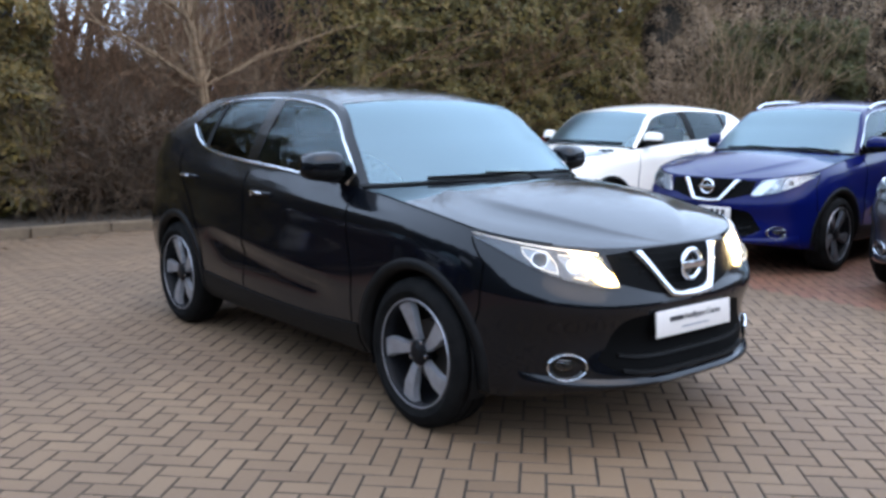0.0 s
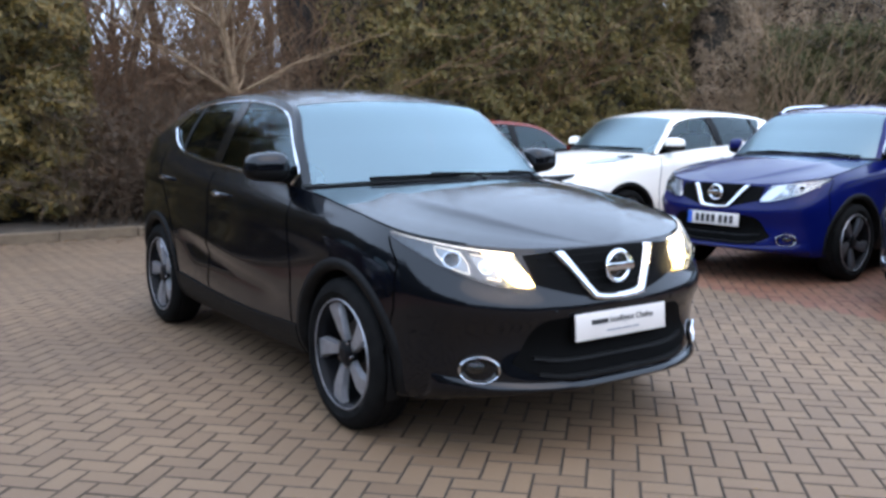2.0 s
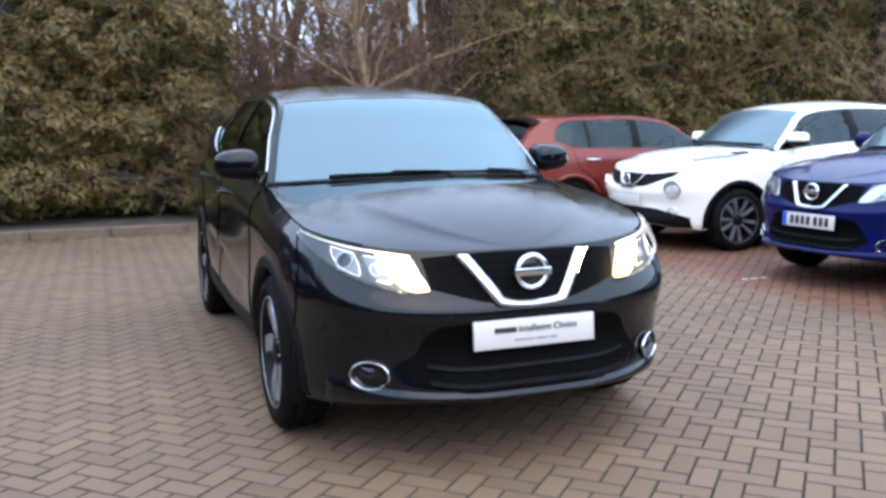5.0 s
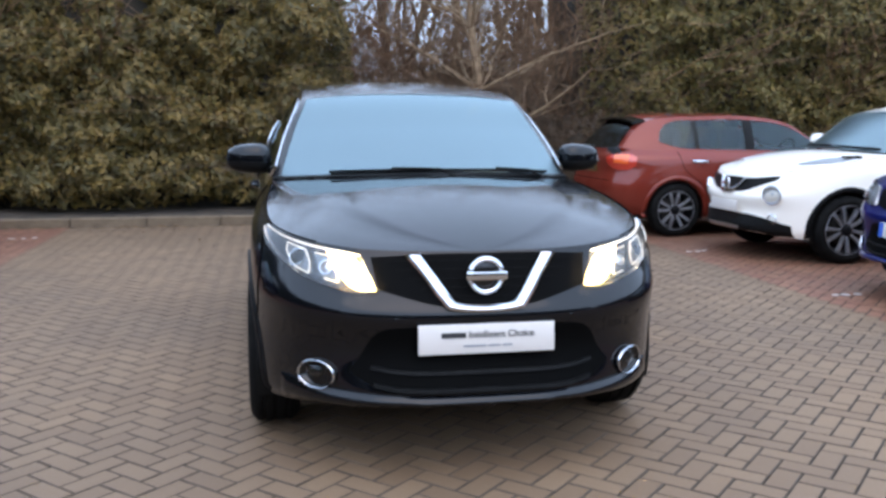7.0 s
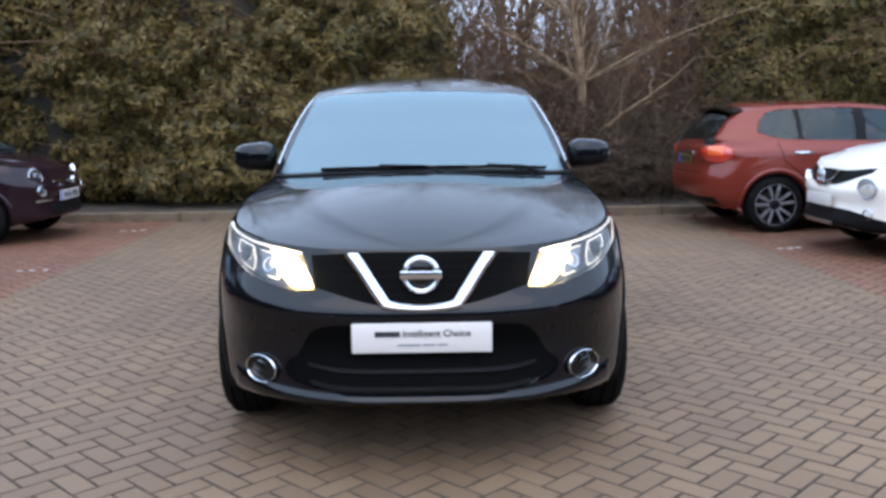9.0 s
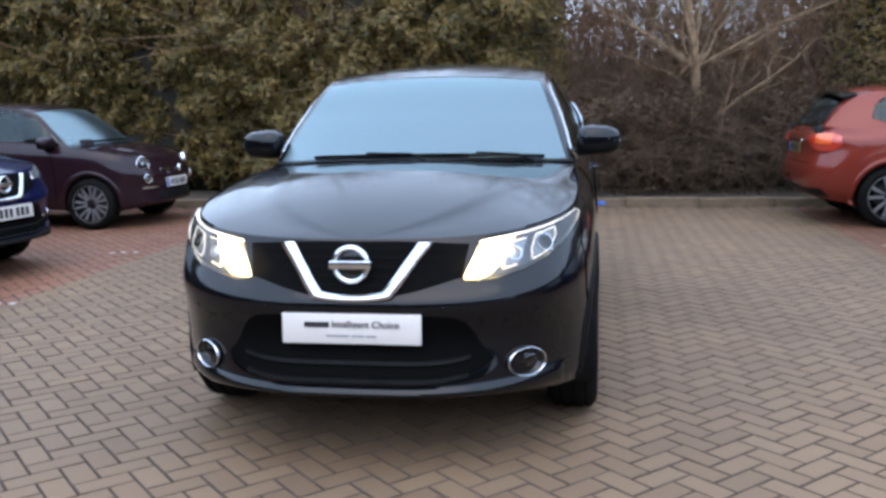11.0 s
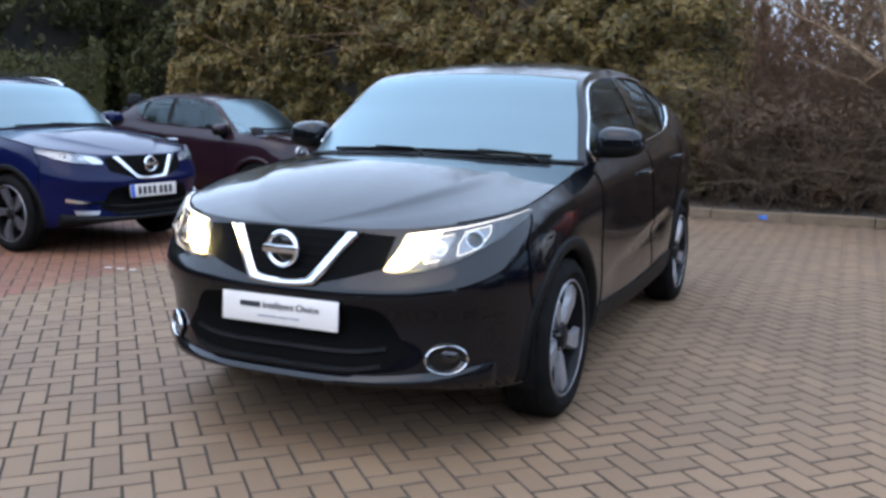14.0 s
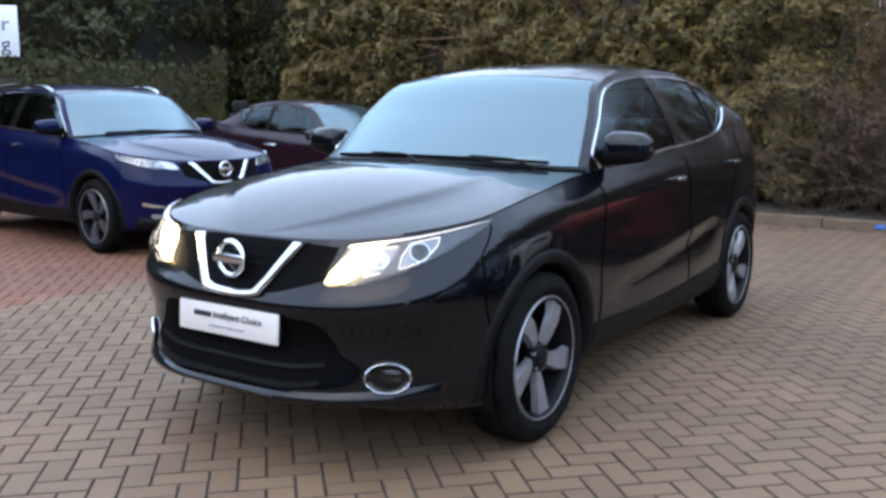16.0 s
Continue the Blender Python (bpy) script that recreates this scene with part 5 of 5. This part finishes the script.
def hedge(name, label, a, b, height, depth, count, size, material, seed, foot=0.35, lumps=0.45, ragged=0.5, category="hedge", core=0.86, drop=(0.0, 0.0)):
    """A dense bush or hedge along the line a-b (its face looks to the right of a to b)."""
    rng = np.random.default_rng(seed)
    a, b = np.array(a, float), np.array(b, float)
    run = b - a
    L = np.linalg.norm(run)
    run /= L
    out = np.array([run[1], -run[0]])
    top = tagged(empty(name), label, category)
    s = rng.uniform(0, 1, count)
    z = foot * rng.uniform(0, 1, count) ** 2 * 0.3 + (height - 0) * rng.uniform(0.0, 1, count) ** 0.95 + 0.1
    flat = np.stack([a[0] + run[0] * L * s, a[1] + run[1] * L * s, z], 1)
    q = flat + seed * 7.3
    off = lumps * (lump(q, 0.7) + 0.75 * lump(q, 1.9) + 0.45 * lump(q, 4.5))
    edge = np.minimum(np.minimum(s, 1 - s) * L / 0.5, 1.0)
    off -= (1 - np.sqrt(np.clip(edge, 0, 1))) * depth * 0.8
    under = np.clip((z - 0.1) / max(foot, 0.01), 0, 1)
    off -= (1 - under) ** 1.3 * 0.5
    off -= rng.exponential(0.07, count)
    tall = height * (0.86 + 0.14 * lump(np.stack([flat[:, 0], flat[:, 1], np.full(count, seed * 3.1)], 1), 0.8)) - ragged * 0.2
    # the ends may sink towards the ground
    sink = lambda q: (1 - drop[0] * np.exp(-q * L / 0.7)) * (1 - drop[1] * np.exp(-(1 - q) * L / 0.7))
    tall = tall * sink(s)
    keepm = (z < tall + rng.normal(0, 0.1, count)) & (rng.uniform(0, 1, count) < 0.35 + 0.65 * under)
    pos = flat.copy()
    pos[:, 0] += out[0] * off
    pos[:, 1] += out[1] * off
    nor = np.stack([np.full(count, out[0]), np.full(count, out[1]), np.full(count, 0.45)], 1)
    leaves("foliage", pos[keepm], nor[keepm], size, material, top, seed)
    # dark inner wall, its colour standing in for the shade among the leaves
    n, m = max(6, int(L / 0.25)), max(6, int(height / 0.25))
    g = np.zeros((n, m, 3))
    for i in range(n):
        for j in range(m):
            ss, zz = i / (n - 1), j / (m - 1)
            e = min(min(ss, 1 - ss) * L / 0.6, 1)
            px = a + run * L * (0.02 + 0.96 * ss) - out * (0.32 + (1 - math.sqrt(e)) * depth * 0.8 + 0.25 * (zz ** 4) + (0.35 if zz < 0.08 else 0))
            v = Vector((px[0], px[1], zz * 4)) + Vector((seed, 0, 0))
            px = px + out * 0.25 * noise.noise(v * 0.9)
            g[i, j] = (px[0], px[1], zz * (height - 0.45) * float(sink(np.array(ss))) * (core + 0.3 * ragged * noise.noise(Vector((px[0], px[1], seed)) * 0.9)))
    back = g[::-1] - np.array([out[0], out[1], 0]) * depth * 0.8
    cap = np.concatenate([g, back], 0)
    grid_mesh("inner_shade", np.concatenate([cap, cap[:1]], 0), CORE, top)
    return top


def sticks(name, segs, material, parent, sides=4):
    """Tapered sticks (p0, p1, r0, r1) joined in one mesh."""
    verts, faces = [], []
    for p0, p1, r0, r1 in segs:
        t = (p1 - p0).normalized()
        u_ = t.orthogonal().normalized()
        w_ = t.cross(u_)
        base = len(verts)
        for p, r in ((p0, r0), (p1, r1)):
            for k in range(sides):
                a = 2 * math.pi * k / sides
                verts.append(p + (u_ * math.cos(a) + w_ * math.sin(a)) * r)
        for k in range(sides):
            q = (k + 1) % sides
            faces.append((base + k, base + q, base + sides + q, base + sides + k))
    return mesh_object(name, verts, faces, material, parent)


def bare_tree(name, label, x, y, height, r, seed, spread=0.6, forks=5, levels=4, low=0.25, lean=(0, 0), bark=None, twig=None, bend=0.07):
    """A leafless tree: bent trunk, limbs, branches and twigs."""
    rng = random.Random(seed)
    limbs, twigs = [], []

    def grow(p, d, length, rad, level):
        n = 5 if level < 2 else 4
        pts = [p]
        for k in range(n):
            d = (d + Vector((rng.uniform(-1, 1), rng.uniform(-1, 1), rng.uniform(-0.5, 0.8))) * (0.10 + bend * level)).normalized()
            q = pts[-1] + d * (length / n)
            r0, r1 = rad * (1 - 0.75 * k / n), rad * (1 - 0.75 * (k + 1) / n)
            (limbs if level < 2 else twigs).append((pts[-1], q, r0, r1))
            pts.append(q)
            if level < levels and (level > 0 or (k + 1) / n > low):
                for c in range(forks if level == 0 and k > 0 else rng.choice((1, 2, 2))):
                    side = Vector((rng.uniform(-1, 1), rng.uniform(-1, 1), rng.uniform(-0.1, 0.9))).normalized()
                    nd = (d * (1 - spread) + side * spread).normalized()
                    grow(q, nd, length * rng.uniform(0.38, 0.6), r1 * rng.uniform(0.35, 0.6), level + 1)

    grow(Vector((x, y, -0.05)), Vector((lean[0], lean[1], 1)).normalized(), height, r, 0)
    t = tagged(empty(name), label, "tree")
    sticks("trunk", limbs, bark or BARK, t, 7)
    sticks("branchwork", twigs, twig or TWIG, t, 3)
    return t


def thicket(name, label, x0, x1, y0, y1, height, count, seed, material, thick=0.006, category="undergrowth", wild=0.28):
    """A tangle of thin bare stems with side twigs."""
    rng = random.Random(seed)
    segs = []
    for k in range(count):
        p = Vector((rng.uniform(x0, x1), rng.uniform(y0, y1), 0))
        d = Vector((rng.uniform(-0.5, 0.5), rng.uniform(-0.5, 0.3), 1)).normalized()
        h = height * rng.uniform(0.35, 1.0)
        r = thick * rng.uniform(0.5, 1.6)
        n = 6
        for i in range(n):
            d = (d + Vector((rng.uniform(-1, 1), rng.uniform(-1, 1), rng.uniform(-0.55, 0.25))) * wild).normalized()
            q = p + d * h / n
            segs.append((p, q, r * (1 - i / n * 0.7), r * (1 - (i + 1) / n * 0.7)))
            p = q
            if i > 0:
                for c in range(2):
                    e = (d + Vector((rng.uniform(-1, 1), rng.uniform(-1, 1), rng.uniform(-0.4, 0.6)))).normalized()
                    z = q + e * h * rng.uniform(0.12, 0.3)
                    segs.append((q, z, r * 0.5, r * 0.25))
    ob = sticks(name, segs, material, None, 3)
    return tagged(ob, label, category, kind="stuff")


# ---------------------------------------------------------------- the yard
yard = tagged(empty("paving_grey"), "grey-brown herringbone block paving, dry and worn", "paving", kind="structure")
bay_left = tagged(empty("paving_red_west"), "reddish block paving of the parking bays", "paving", kind="structure")
bay_right = tagged(empty("paving_red_east"), "reddish block paving of the parking bays", "paving", kind="structure")

kerb = tagged(empty("kerb"), "pale concrete kerb stones along the planting bed", "kerb", kind="structure")


def kerb_row(x0, y0, x1, y1):
    d = Vector((x1 - x0, y1 - y0, 0))
    n = int(d.length / 0.915)
    d.normalize()
    rng = random.Random(5)
    me = None
    for k in range(n):
        if me is None:
            bm = box_bm(0, 0, 0.0, 0.907, 0.125, 0.25, 0.015)
            me = bpy.data.meshes.new("kerb_stone")
            bm.to_mesh(me)
            bm.free()
            me.materials.append(CONCRETE)
        ob = new("kerb_stone", me)
        c = Vector((x0, y0, 0)) + d * (0.915 * (k + 0.5))
        ob.matrix_basis = Matrix.Translation((c.x, c.y, -0.015 + rng.uniform(-0.006, 0.004))) @ pose(0, 0, 0, rng.uniform(-0.6, 0.6), 0, math.degrees(math.atan2(d.y, d.x)) + rng.uniform(-0.3, 0.3))
        ob.parent = kerb


kerb_row(-10.6, KERB_Y, 10.8, KERB_Y)
bed = mesh_object("planting_bed", [(-14, KERB_Y + 0.06, 0.07), (60, KERB_Y + 0.06, 0.07), (60, 80, 0.3), (-60, 80, 0.3), (-60, KERB_Y + 0.06, 0.07)], [(0, 1, 2, 3, 4)], SOIL)
tagged(bed, "dark soil bed with leaf litter behind the kerb", "soil bed", kind="structure")

hedge("laurel_hedge", "tall dense olive-green laurel hedge behind the kerb", (-9.4, 8.85), (0.48, 8.85), 4.8, 1.6, 63000, 0.125, LAUREL, 11, lumps=0.60, ragged=0.6, drop=(0.0, 0.42))
hedge("ivy_hedge", "tall dark green ivy-clad hedge behind the parked cars", (4.3, 9.3), (12.8, 9.2), 5.2, 1.8, 52000, 0.11, IVY, 23, drop=(0.08, 0.0))
hedge("brown_bush", "bare brown twiggy bush with a few dead leaves", (11.9, 9.3), (13.3, 7.9), 5.4, 1.2, 16000, 0.08, RUSSET, 27, lumps=0.6, ragged=0.5, core=0.9, category="bush")
hedge("green_bush", "rounded green bush beside the bays", (12.7, 8.3), (15.0, 5.6), 4.0, 1.6, 22000, 0.11, CLIPPED, 31, lumps=0.7, category="bush")
hedge("russet_thicket", "tall russet-brown winter thicket behind the green bush", (13.6, 10.4), (18.4, 3.0), 6.2, 1.6, 30000, 0.12, RUSSET, 29, lumps=0.8, ragged=0.9, category="bush")
# far, clipped and evergreen rows run on out of view, darkening car reflections
hedge("far_hedge", "brown and green hedge at the edge of the yard", (14.4, 3.8), (14.4, -14), 5.0, 1.4, 18000, 0.13, BRAMBLE, 33)
hedge("clipped_hedge", "olive-green clipped hedge behind the bays", (-10.4, -14), (-10.4, 9.2), 2.55, 1.4, 72000, 0.065, CLIPPED, 41, lumps=0.14, ragged=0.1)
hedge("dark_evergreens", "tall dark evergreen trees behind the clipped hedge", (-13.2, -16), (-12.0, 12.0), 6.0, 2.0, 60000, 0.17, DARKLEAF, 43, lumps=0.9, category="trees")
hedge("dark_shrubs", "dark green shrubs in the corner of the hedges", (-14.5, 11.2), (-7.8, 9.6), 5.4, 1.2, 32000, 0.11, DARKLEAF, 45, lumps=0.6, category="shrubs")
# added out of view so that the car fronts reflect something dark
hedge("unseen_hedge", "unseen dark hedge added to darken the car reflections", (15, -14.5), (-13, -14.5), 4.5, 2.0, 16000, 0.2, DARKLEAF, 47, lumps=0.7)
hedge("bramble_bank", "brown bank of brambles and dead leaves behind the kerb", (-0.3, 8.9), (4.6, 8.9), 1.9, 1.2, 15000, 0.085, SHADED_BRAMBLE, 51, lumps=1.3, ragged=1.4, core=0.6, category="brambles")
hedge("wood_edge", "dark brown undergrowth at the edge of the wood", (-9, 15.5), (24, 15.5), 3.9, 1.5, 36000, 0.13, BRAMBLE, 53, lumps=1.0, ragged=0.5, core=0.66, category="undergrowth")

bare_tree("bare_tree", "leafless tree with pale spreading branches behind the kerb", 2.3, 9.2, 4.6, 0.088, 5, spread=0.74, forks=9, low=0.1, bend=0.17, bark=PALE_BARK, twig=PALE_BARK)
thicket("undergrowth", "tangle of bare brown stems and brambles", -0.3, 4.8, 8.25, 11.0, 2.7, 800, 8, BARK, wild=0.6)
thicket("far_thicket", "tangle of bare grey-brown woodland stems", -6, 15, 10.8, 15.0, 5.4, 2700, 9, TWIG, 0.011, wild=0.42)
thicket("twig_bush", "tangle of bare brown twigs beside the bays", 11.6, 13.6, 6.6, 8.6, 4.2, 160, 10, PALE_BARK, 0.008)
rng = random.Random(17)
for k in range(80):
    x = -7 + 0.34 * k + rng.uniform(-0.4, 0.4)
    bare_tree("wood_tree", "tall bare dark woodland tree", x, rng.uniform(12.0, 22), rng.uniform(6.0, 8.5), rng.uniform(0.05, 0.11), 100 + k, spread=0.5, forks=4, levels=3, low=0.12)["group"] = "trees of the wood"

# ---------------------------------------------------------------- the other cars
car, bvh = make_car("blue_crossover", CROSSOVER, BLUE_PAINT, FIVE_BLADE, "deep blue crossover car parked nose-out in a bay", alloy=GREY_ALLOY, folded=True)
crossover_face(car, CROSSOVER, bvh, BLUE_PAINT, False)
roof_rails(car, CROSSOVER, CHROME)
car.matrix_basis = pose(4.63, 1.80, 0, 0, 0, -86)

car, bvh = make_car("blue_facelift_crossover", CROSSOVER, NAVY_PAINT, FIVE_BLADE, "dark navy blue newer crossover car parked nose-out in a bay", alloy=GREY_ALLOY)
crossover_face(car, CROSSOVER, bvh, NAVY_PAINT, False, facelift=True)
roof_rails(car, CROSSOVER, CHROME)
car.matrix_basis = pose(-4.68, 2.76, 0, 0, 0, 84)

SMALL_BODY = scaled(CROSSOVER, 0.957, 0.98, 0.985, glass_end=4.6, quarter=4.30, tip=None, fold=0.0, radius=0.328, arch=0.37)
car, bvh = make_car("white_crossover", SMALL_BODY, WHITE_PAINT, TEN_SPOKE, "white small crossover car parked nose-out in a bay", chrome_trim=False, folded=True)
small_crossover_face(car, SMALL_BODY, bvh)
car.matrix_basis = pose(4.6, 4.42, 0, 0, 0, -90)

HATCH_BODY = scaled(CROSSOVER, 0.997, 0.985, 0.94, glass_end=4.98, quarter=4.22, tip=0.30, fold=0.0, radius=0.315, arch=0.36,
               ox=[0.0, 0.30, 0.55, 0.73, 0.83, 0.875, 0.885, 0.89, 0.89, 0.885, 0.865, 0.80, 0.55, 0.0],
               oy=[-0.875, -0.86, -0.79, -0.63, -0.36, 0.02, 0.58, 1.25, 1.95, 2.62, 3.02, 3.28, 3.42, 3.45],
               z5=[0.80, 0.805, 0.815, 0.84, 0.87, 0.92, 0.965, 0.985, 1.0, 1.015, 1.02, 1.01, 1.0, 1.0],
               z4=[0.70, 0.705, 0.72, 0.75, 0.79, 0.845, 0.87, 0.885, 0.90, 0.915, 0.92, 0.92, 0.92, 0.92],
               b5=[0.145, 0.145, 0.145, 0.12, 0.085, 0.085, 0.105, 0.09, 0.085, 0.09, 0.11, 0.12, 0.10, 0.09],
               b4=[0.075, 0.075, 0.075, 0.06, 0.035, 0.025, 0.028, 0.028, 0.025, 0.025, 0.03, 0.04, 0.045, 0.045],
               rail=[(0.765, 0.58, 0.97), (0.69, 0.86, 1.16), (0.61, 1.14, 1.335), (0.59, 1.6, 1.41), (0.585, 2.2, 1.41), (0.565, 2.92, 1.345), (0.70, 3.30, 1.01)],
               top=[(0, 0.26, 1.0), (0, 0.66, 1.19), (0, 1.08, 1.375), (0, 1.6, 1.445), (0, 2.2, 1.455), (0, 3.0, 1.40), (0, 3.38, 1.0)],
               belt=[0.58, 0.95, 1.28, 1.62, 2.22, 2.80, 3.26], mirror_z=1.05)
car, bvh = make_car("red_hatchback", HATCH_BODY, RED_PAINT, TEN_SPOKE, "burnt-orange red hatchback parked nose-in with its tail towards the yard", cladding=False, chrome_trim=False, privacy=False)
hatch_tail(car, HATCH_BODY, bvh)
car.matrix_basis = pose(3.87 + 2.64, 6.6, 0, 0, 0, 90)

CITY_BODY = scaled(CROSSOVER, 0.87, 0.905, 0.935, radius=0.295, arch=0.335, glass_end=4.7, quarter=4.30, tip=None, fold=0.0, pillar=(3.3, 3.45), mirror_z=1.0,
              oy=[-0.72, -0.705, -0.65, -0.52, -0.30, 0.02, 0.50, 1.09, 1.70, 2.25, 2.55, 2.74, 2.82, 2.84],
              rail=[(0.70, 0.34, 0.955), (0.645, 0.54, 1.15), (0.575, 0.78, 1.345), (0.56, 1.20, 1.425), (0.555, 1.65, 1.41), (0.53, 2.18, 1.29), (0.60, 2.52, 1.02)],
              top=[(0, -0.02, 0.965), (0, 0.28, 1.18), (0, 0.66, 1.39), (0, 1.20, 1.465), (0, 1.65, 1.455), (0, 2.26, 1.34), (0, 2.64, 1.02)],
              belt=[0.34, 0.64, 0.94, 1.25, 1.70, 2.20, 2.52])
car, bvh = make_car("purple_city_car", CITY_BODY, PURPLE_PAINT, MANY_SPOKE, "dark plum small city car parked nose-out in a bay", cladding=False, chrome_trim=False, privacy=False)
city_face(car, CITY_BODY, bvh)
car.matrix_basis = pose(-4.82, 6.3, 0, 0, 0, 90)

dark_car, bvh = make_car("dark_crossover", CROSSOVER, GREY_PAINT, FIVE_BLADE, "dark grey crossover car parked nose-out in a bay")
crossover_face(dark_car, CROSSOVER, bvh, GREY_PAINT, False)
dark_car.matrix_basis = pose(4.49, -0.50, 0, 0, 0, -90)
far_car = copy_thing(dark_car, pose(12.6, 6.6, 0, 0, 0, -100))
far_car["label"] = "dark car parked far behind the others"

# white sheets on two dashboards, standing in for a bright reflection in the glass
REFLECTION_WHITE = shader("reflection_white", (0.8, 0.8, 0.78), 0.6)
for m in (Matrix.Identity(4), pose(4.63, 1.80, 0, 0, 0, -86)):
    sheet = part("reflection_sheet", box_bm(0, 0, 0, 0.24, 0.16, 0.002, 0, m @ pose(0.36, 0.66, 1.068, 16, 0, 8)), REFLECTION_WHITE, None, smooth=False)
    tagged(sheet, "white sheet on the dashboard in place of a windscreen reflection", "paper")

# sign above the clipped hedge, of which only the ends of two lines are ever seen
sign = tagged(empty("sign_board", pose(-11.40, 4.12, -0.04, 0, 0, 59)), "white sign board with dark lettering on two posts", "sign")
WHITE_BOARD = grain(shader("white_board", (0.75, 0.76, 0.78), 0.4), (0.70, 0.71, 0.73), (0.78, 0.79, 0.81), 3)
part("board", box_bm(0.065, 0, 2.55, 1.83, 0.03, 0.77, 0.008), WHITE_BOARD, sign)
for x in (-0.6, 0.6):
    part("post", box_bm(x, 0.05, 1.46, 0.07, 0.06, 2.92, 0.01), CONCRETE, sign)
for words, z in (("er", 2.555), ("g", 2.255)):
    cv = bpy.data.curves.new("sign_words", "FONT")
    cv.body, cv.size, cv.align_x, cv.extrude = words, 0.31, "RIGHT", 0.002
    tmp = new("tmp", cv)
    bpy.context.view_layer.update()
    me = bpy.data.meshes.new_from_object(tmp.evaluated_get(bpy.context.evaluated_depsgraph_get()))
    bpy.data.objects.remove(tmp)
    me.materials.append(INK)
    me.transform(Matrix.Translation((0.86, -0.018, z)) @ pose(0, 0, 0, 90, 0, 0))
    new("sign_words", me).parent = sign

# worn white paint by the bays, too far gone to read
WORN_PAINT = grain(shader("worn_white_paint", (0.5, 0.48, 0.45), 0.8), (0.30, 0.25, 0.22), (0.62, 0.60, 0.56), 9)
for x, y, a in ((3.66, 2.2, 0), (3.6, 4.62, 15), (-3.58, 6.7, 10), (-3.58, 3.95, 8), (-3.35, 1.72, 5)):
    mark = tagged(empty("paint_mark", pose(x, y, 0, 0, 0, a)), "worn white paint mark on the red paving", "paint mark")
    rng = random.Random(int(x * 100 + y * 10))
    for k in range(3):
        cx, cy, w = -0.11 + 0.11 * k + rng.uniform(-0.02, 0.02), rng.uniform(-0.02, 0.02), rng.uniform(0.05, 0.09)
        pts = [(cx + w * 0.5 * math.cos(q) * rng.uniform(0.7, 1.1), cy + 0.035 * math.sin(q) * rng.uniform(0.6, 1.1), 0.0042) for q in np.linspace(0, 2 * math.pi, 11)[:-1]]
        low = [(px, py, 0.0) for px, py, pz in pts]
        mesh_object("stroke", pts + low, [tuple(range(10))] + [(q, (q + 1) % 10, 10 + (q + 1) % 10, 10 + q) for q in range(10)], WORN_PAINT, mark, smooth=False)

BLUE_SPRAY = grain(shader("blue_spray", (0.02, 0.12, 0.5), 0.7), (0.02, 0.08, 0.35), (0.05, 0.2, 0.6), 20)
spray = part("spray_mark", box_bm(0.985, KERB_Y - 0.064, 0.045, 0.10, 0.008, 0.05, 0.003), BLUE_SPRAY, None)
tagged(spray, "small blue sprayed mark on the kerb face", "paint mark")

rng_l = np.random.default_rng(77)
n_l = 420
lx = rng_l.uniform(-9, 9, n_l)
ly = KERB_Y - 0.08 - np.abs(rng_l.exponential(0.25, n_l))
litter = leaves("leaf_litter", np.stack([lx, ly, np.full(n_l, 0.012)], 1), np.tile(np.array([[0, 0, 3.0]]), (n_l, 1)), 0.06, BRAMBLE, None, 78)
tagged(litter, "dead brown leaves along the kerb", "leaf litter", kind="stuff")

# ---------------------------------------------------------------- paving blocks
own = lambda x, y: -1.6 < x < 1.9 and -2.5 < y < -0.75
pave("block_field", herringbone(BAY_L, BAY_R, -9.9, KERB_Y - 0.12), GREY_BLOCK, yard, own)
pave("block_field", herringbone(-9.8, BAY_L, -9.9, KERB_Y - 0.12), RED_BLOCK, bay_left)
pave("block_field", herringbone(BAY_R, 9.8, -9.9, KERB_Y - 0.12), RED_BLOCK, bay_right)
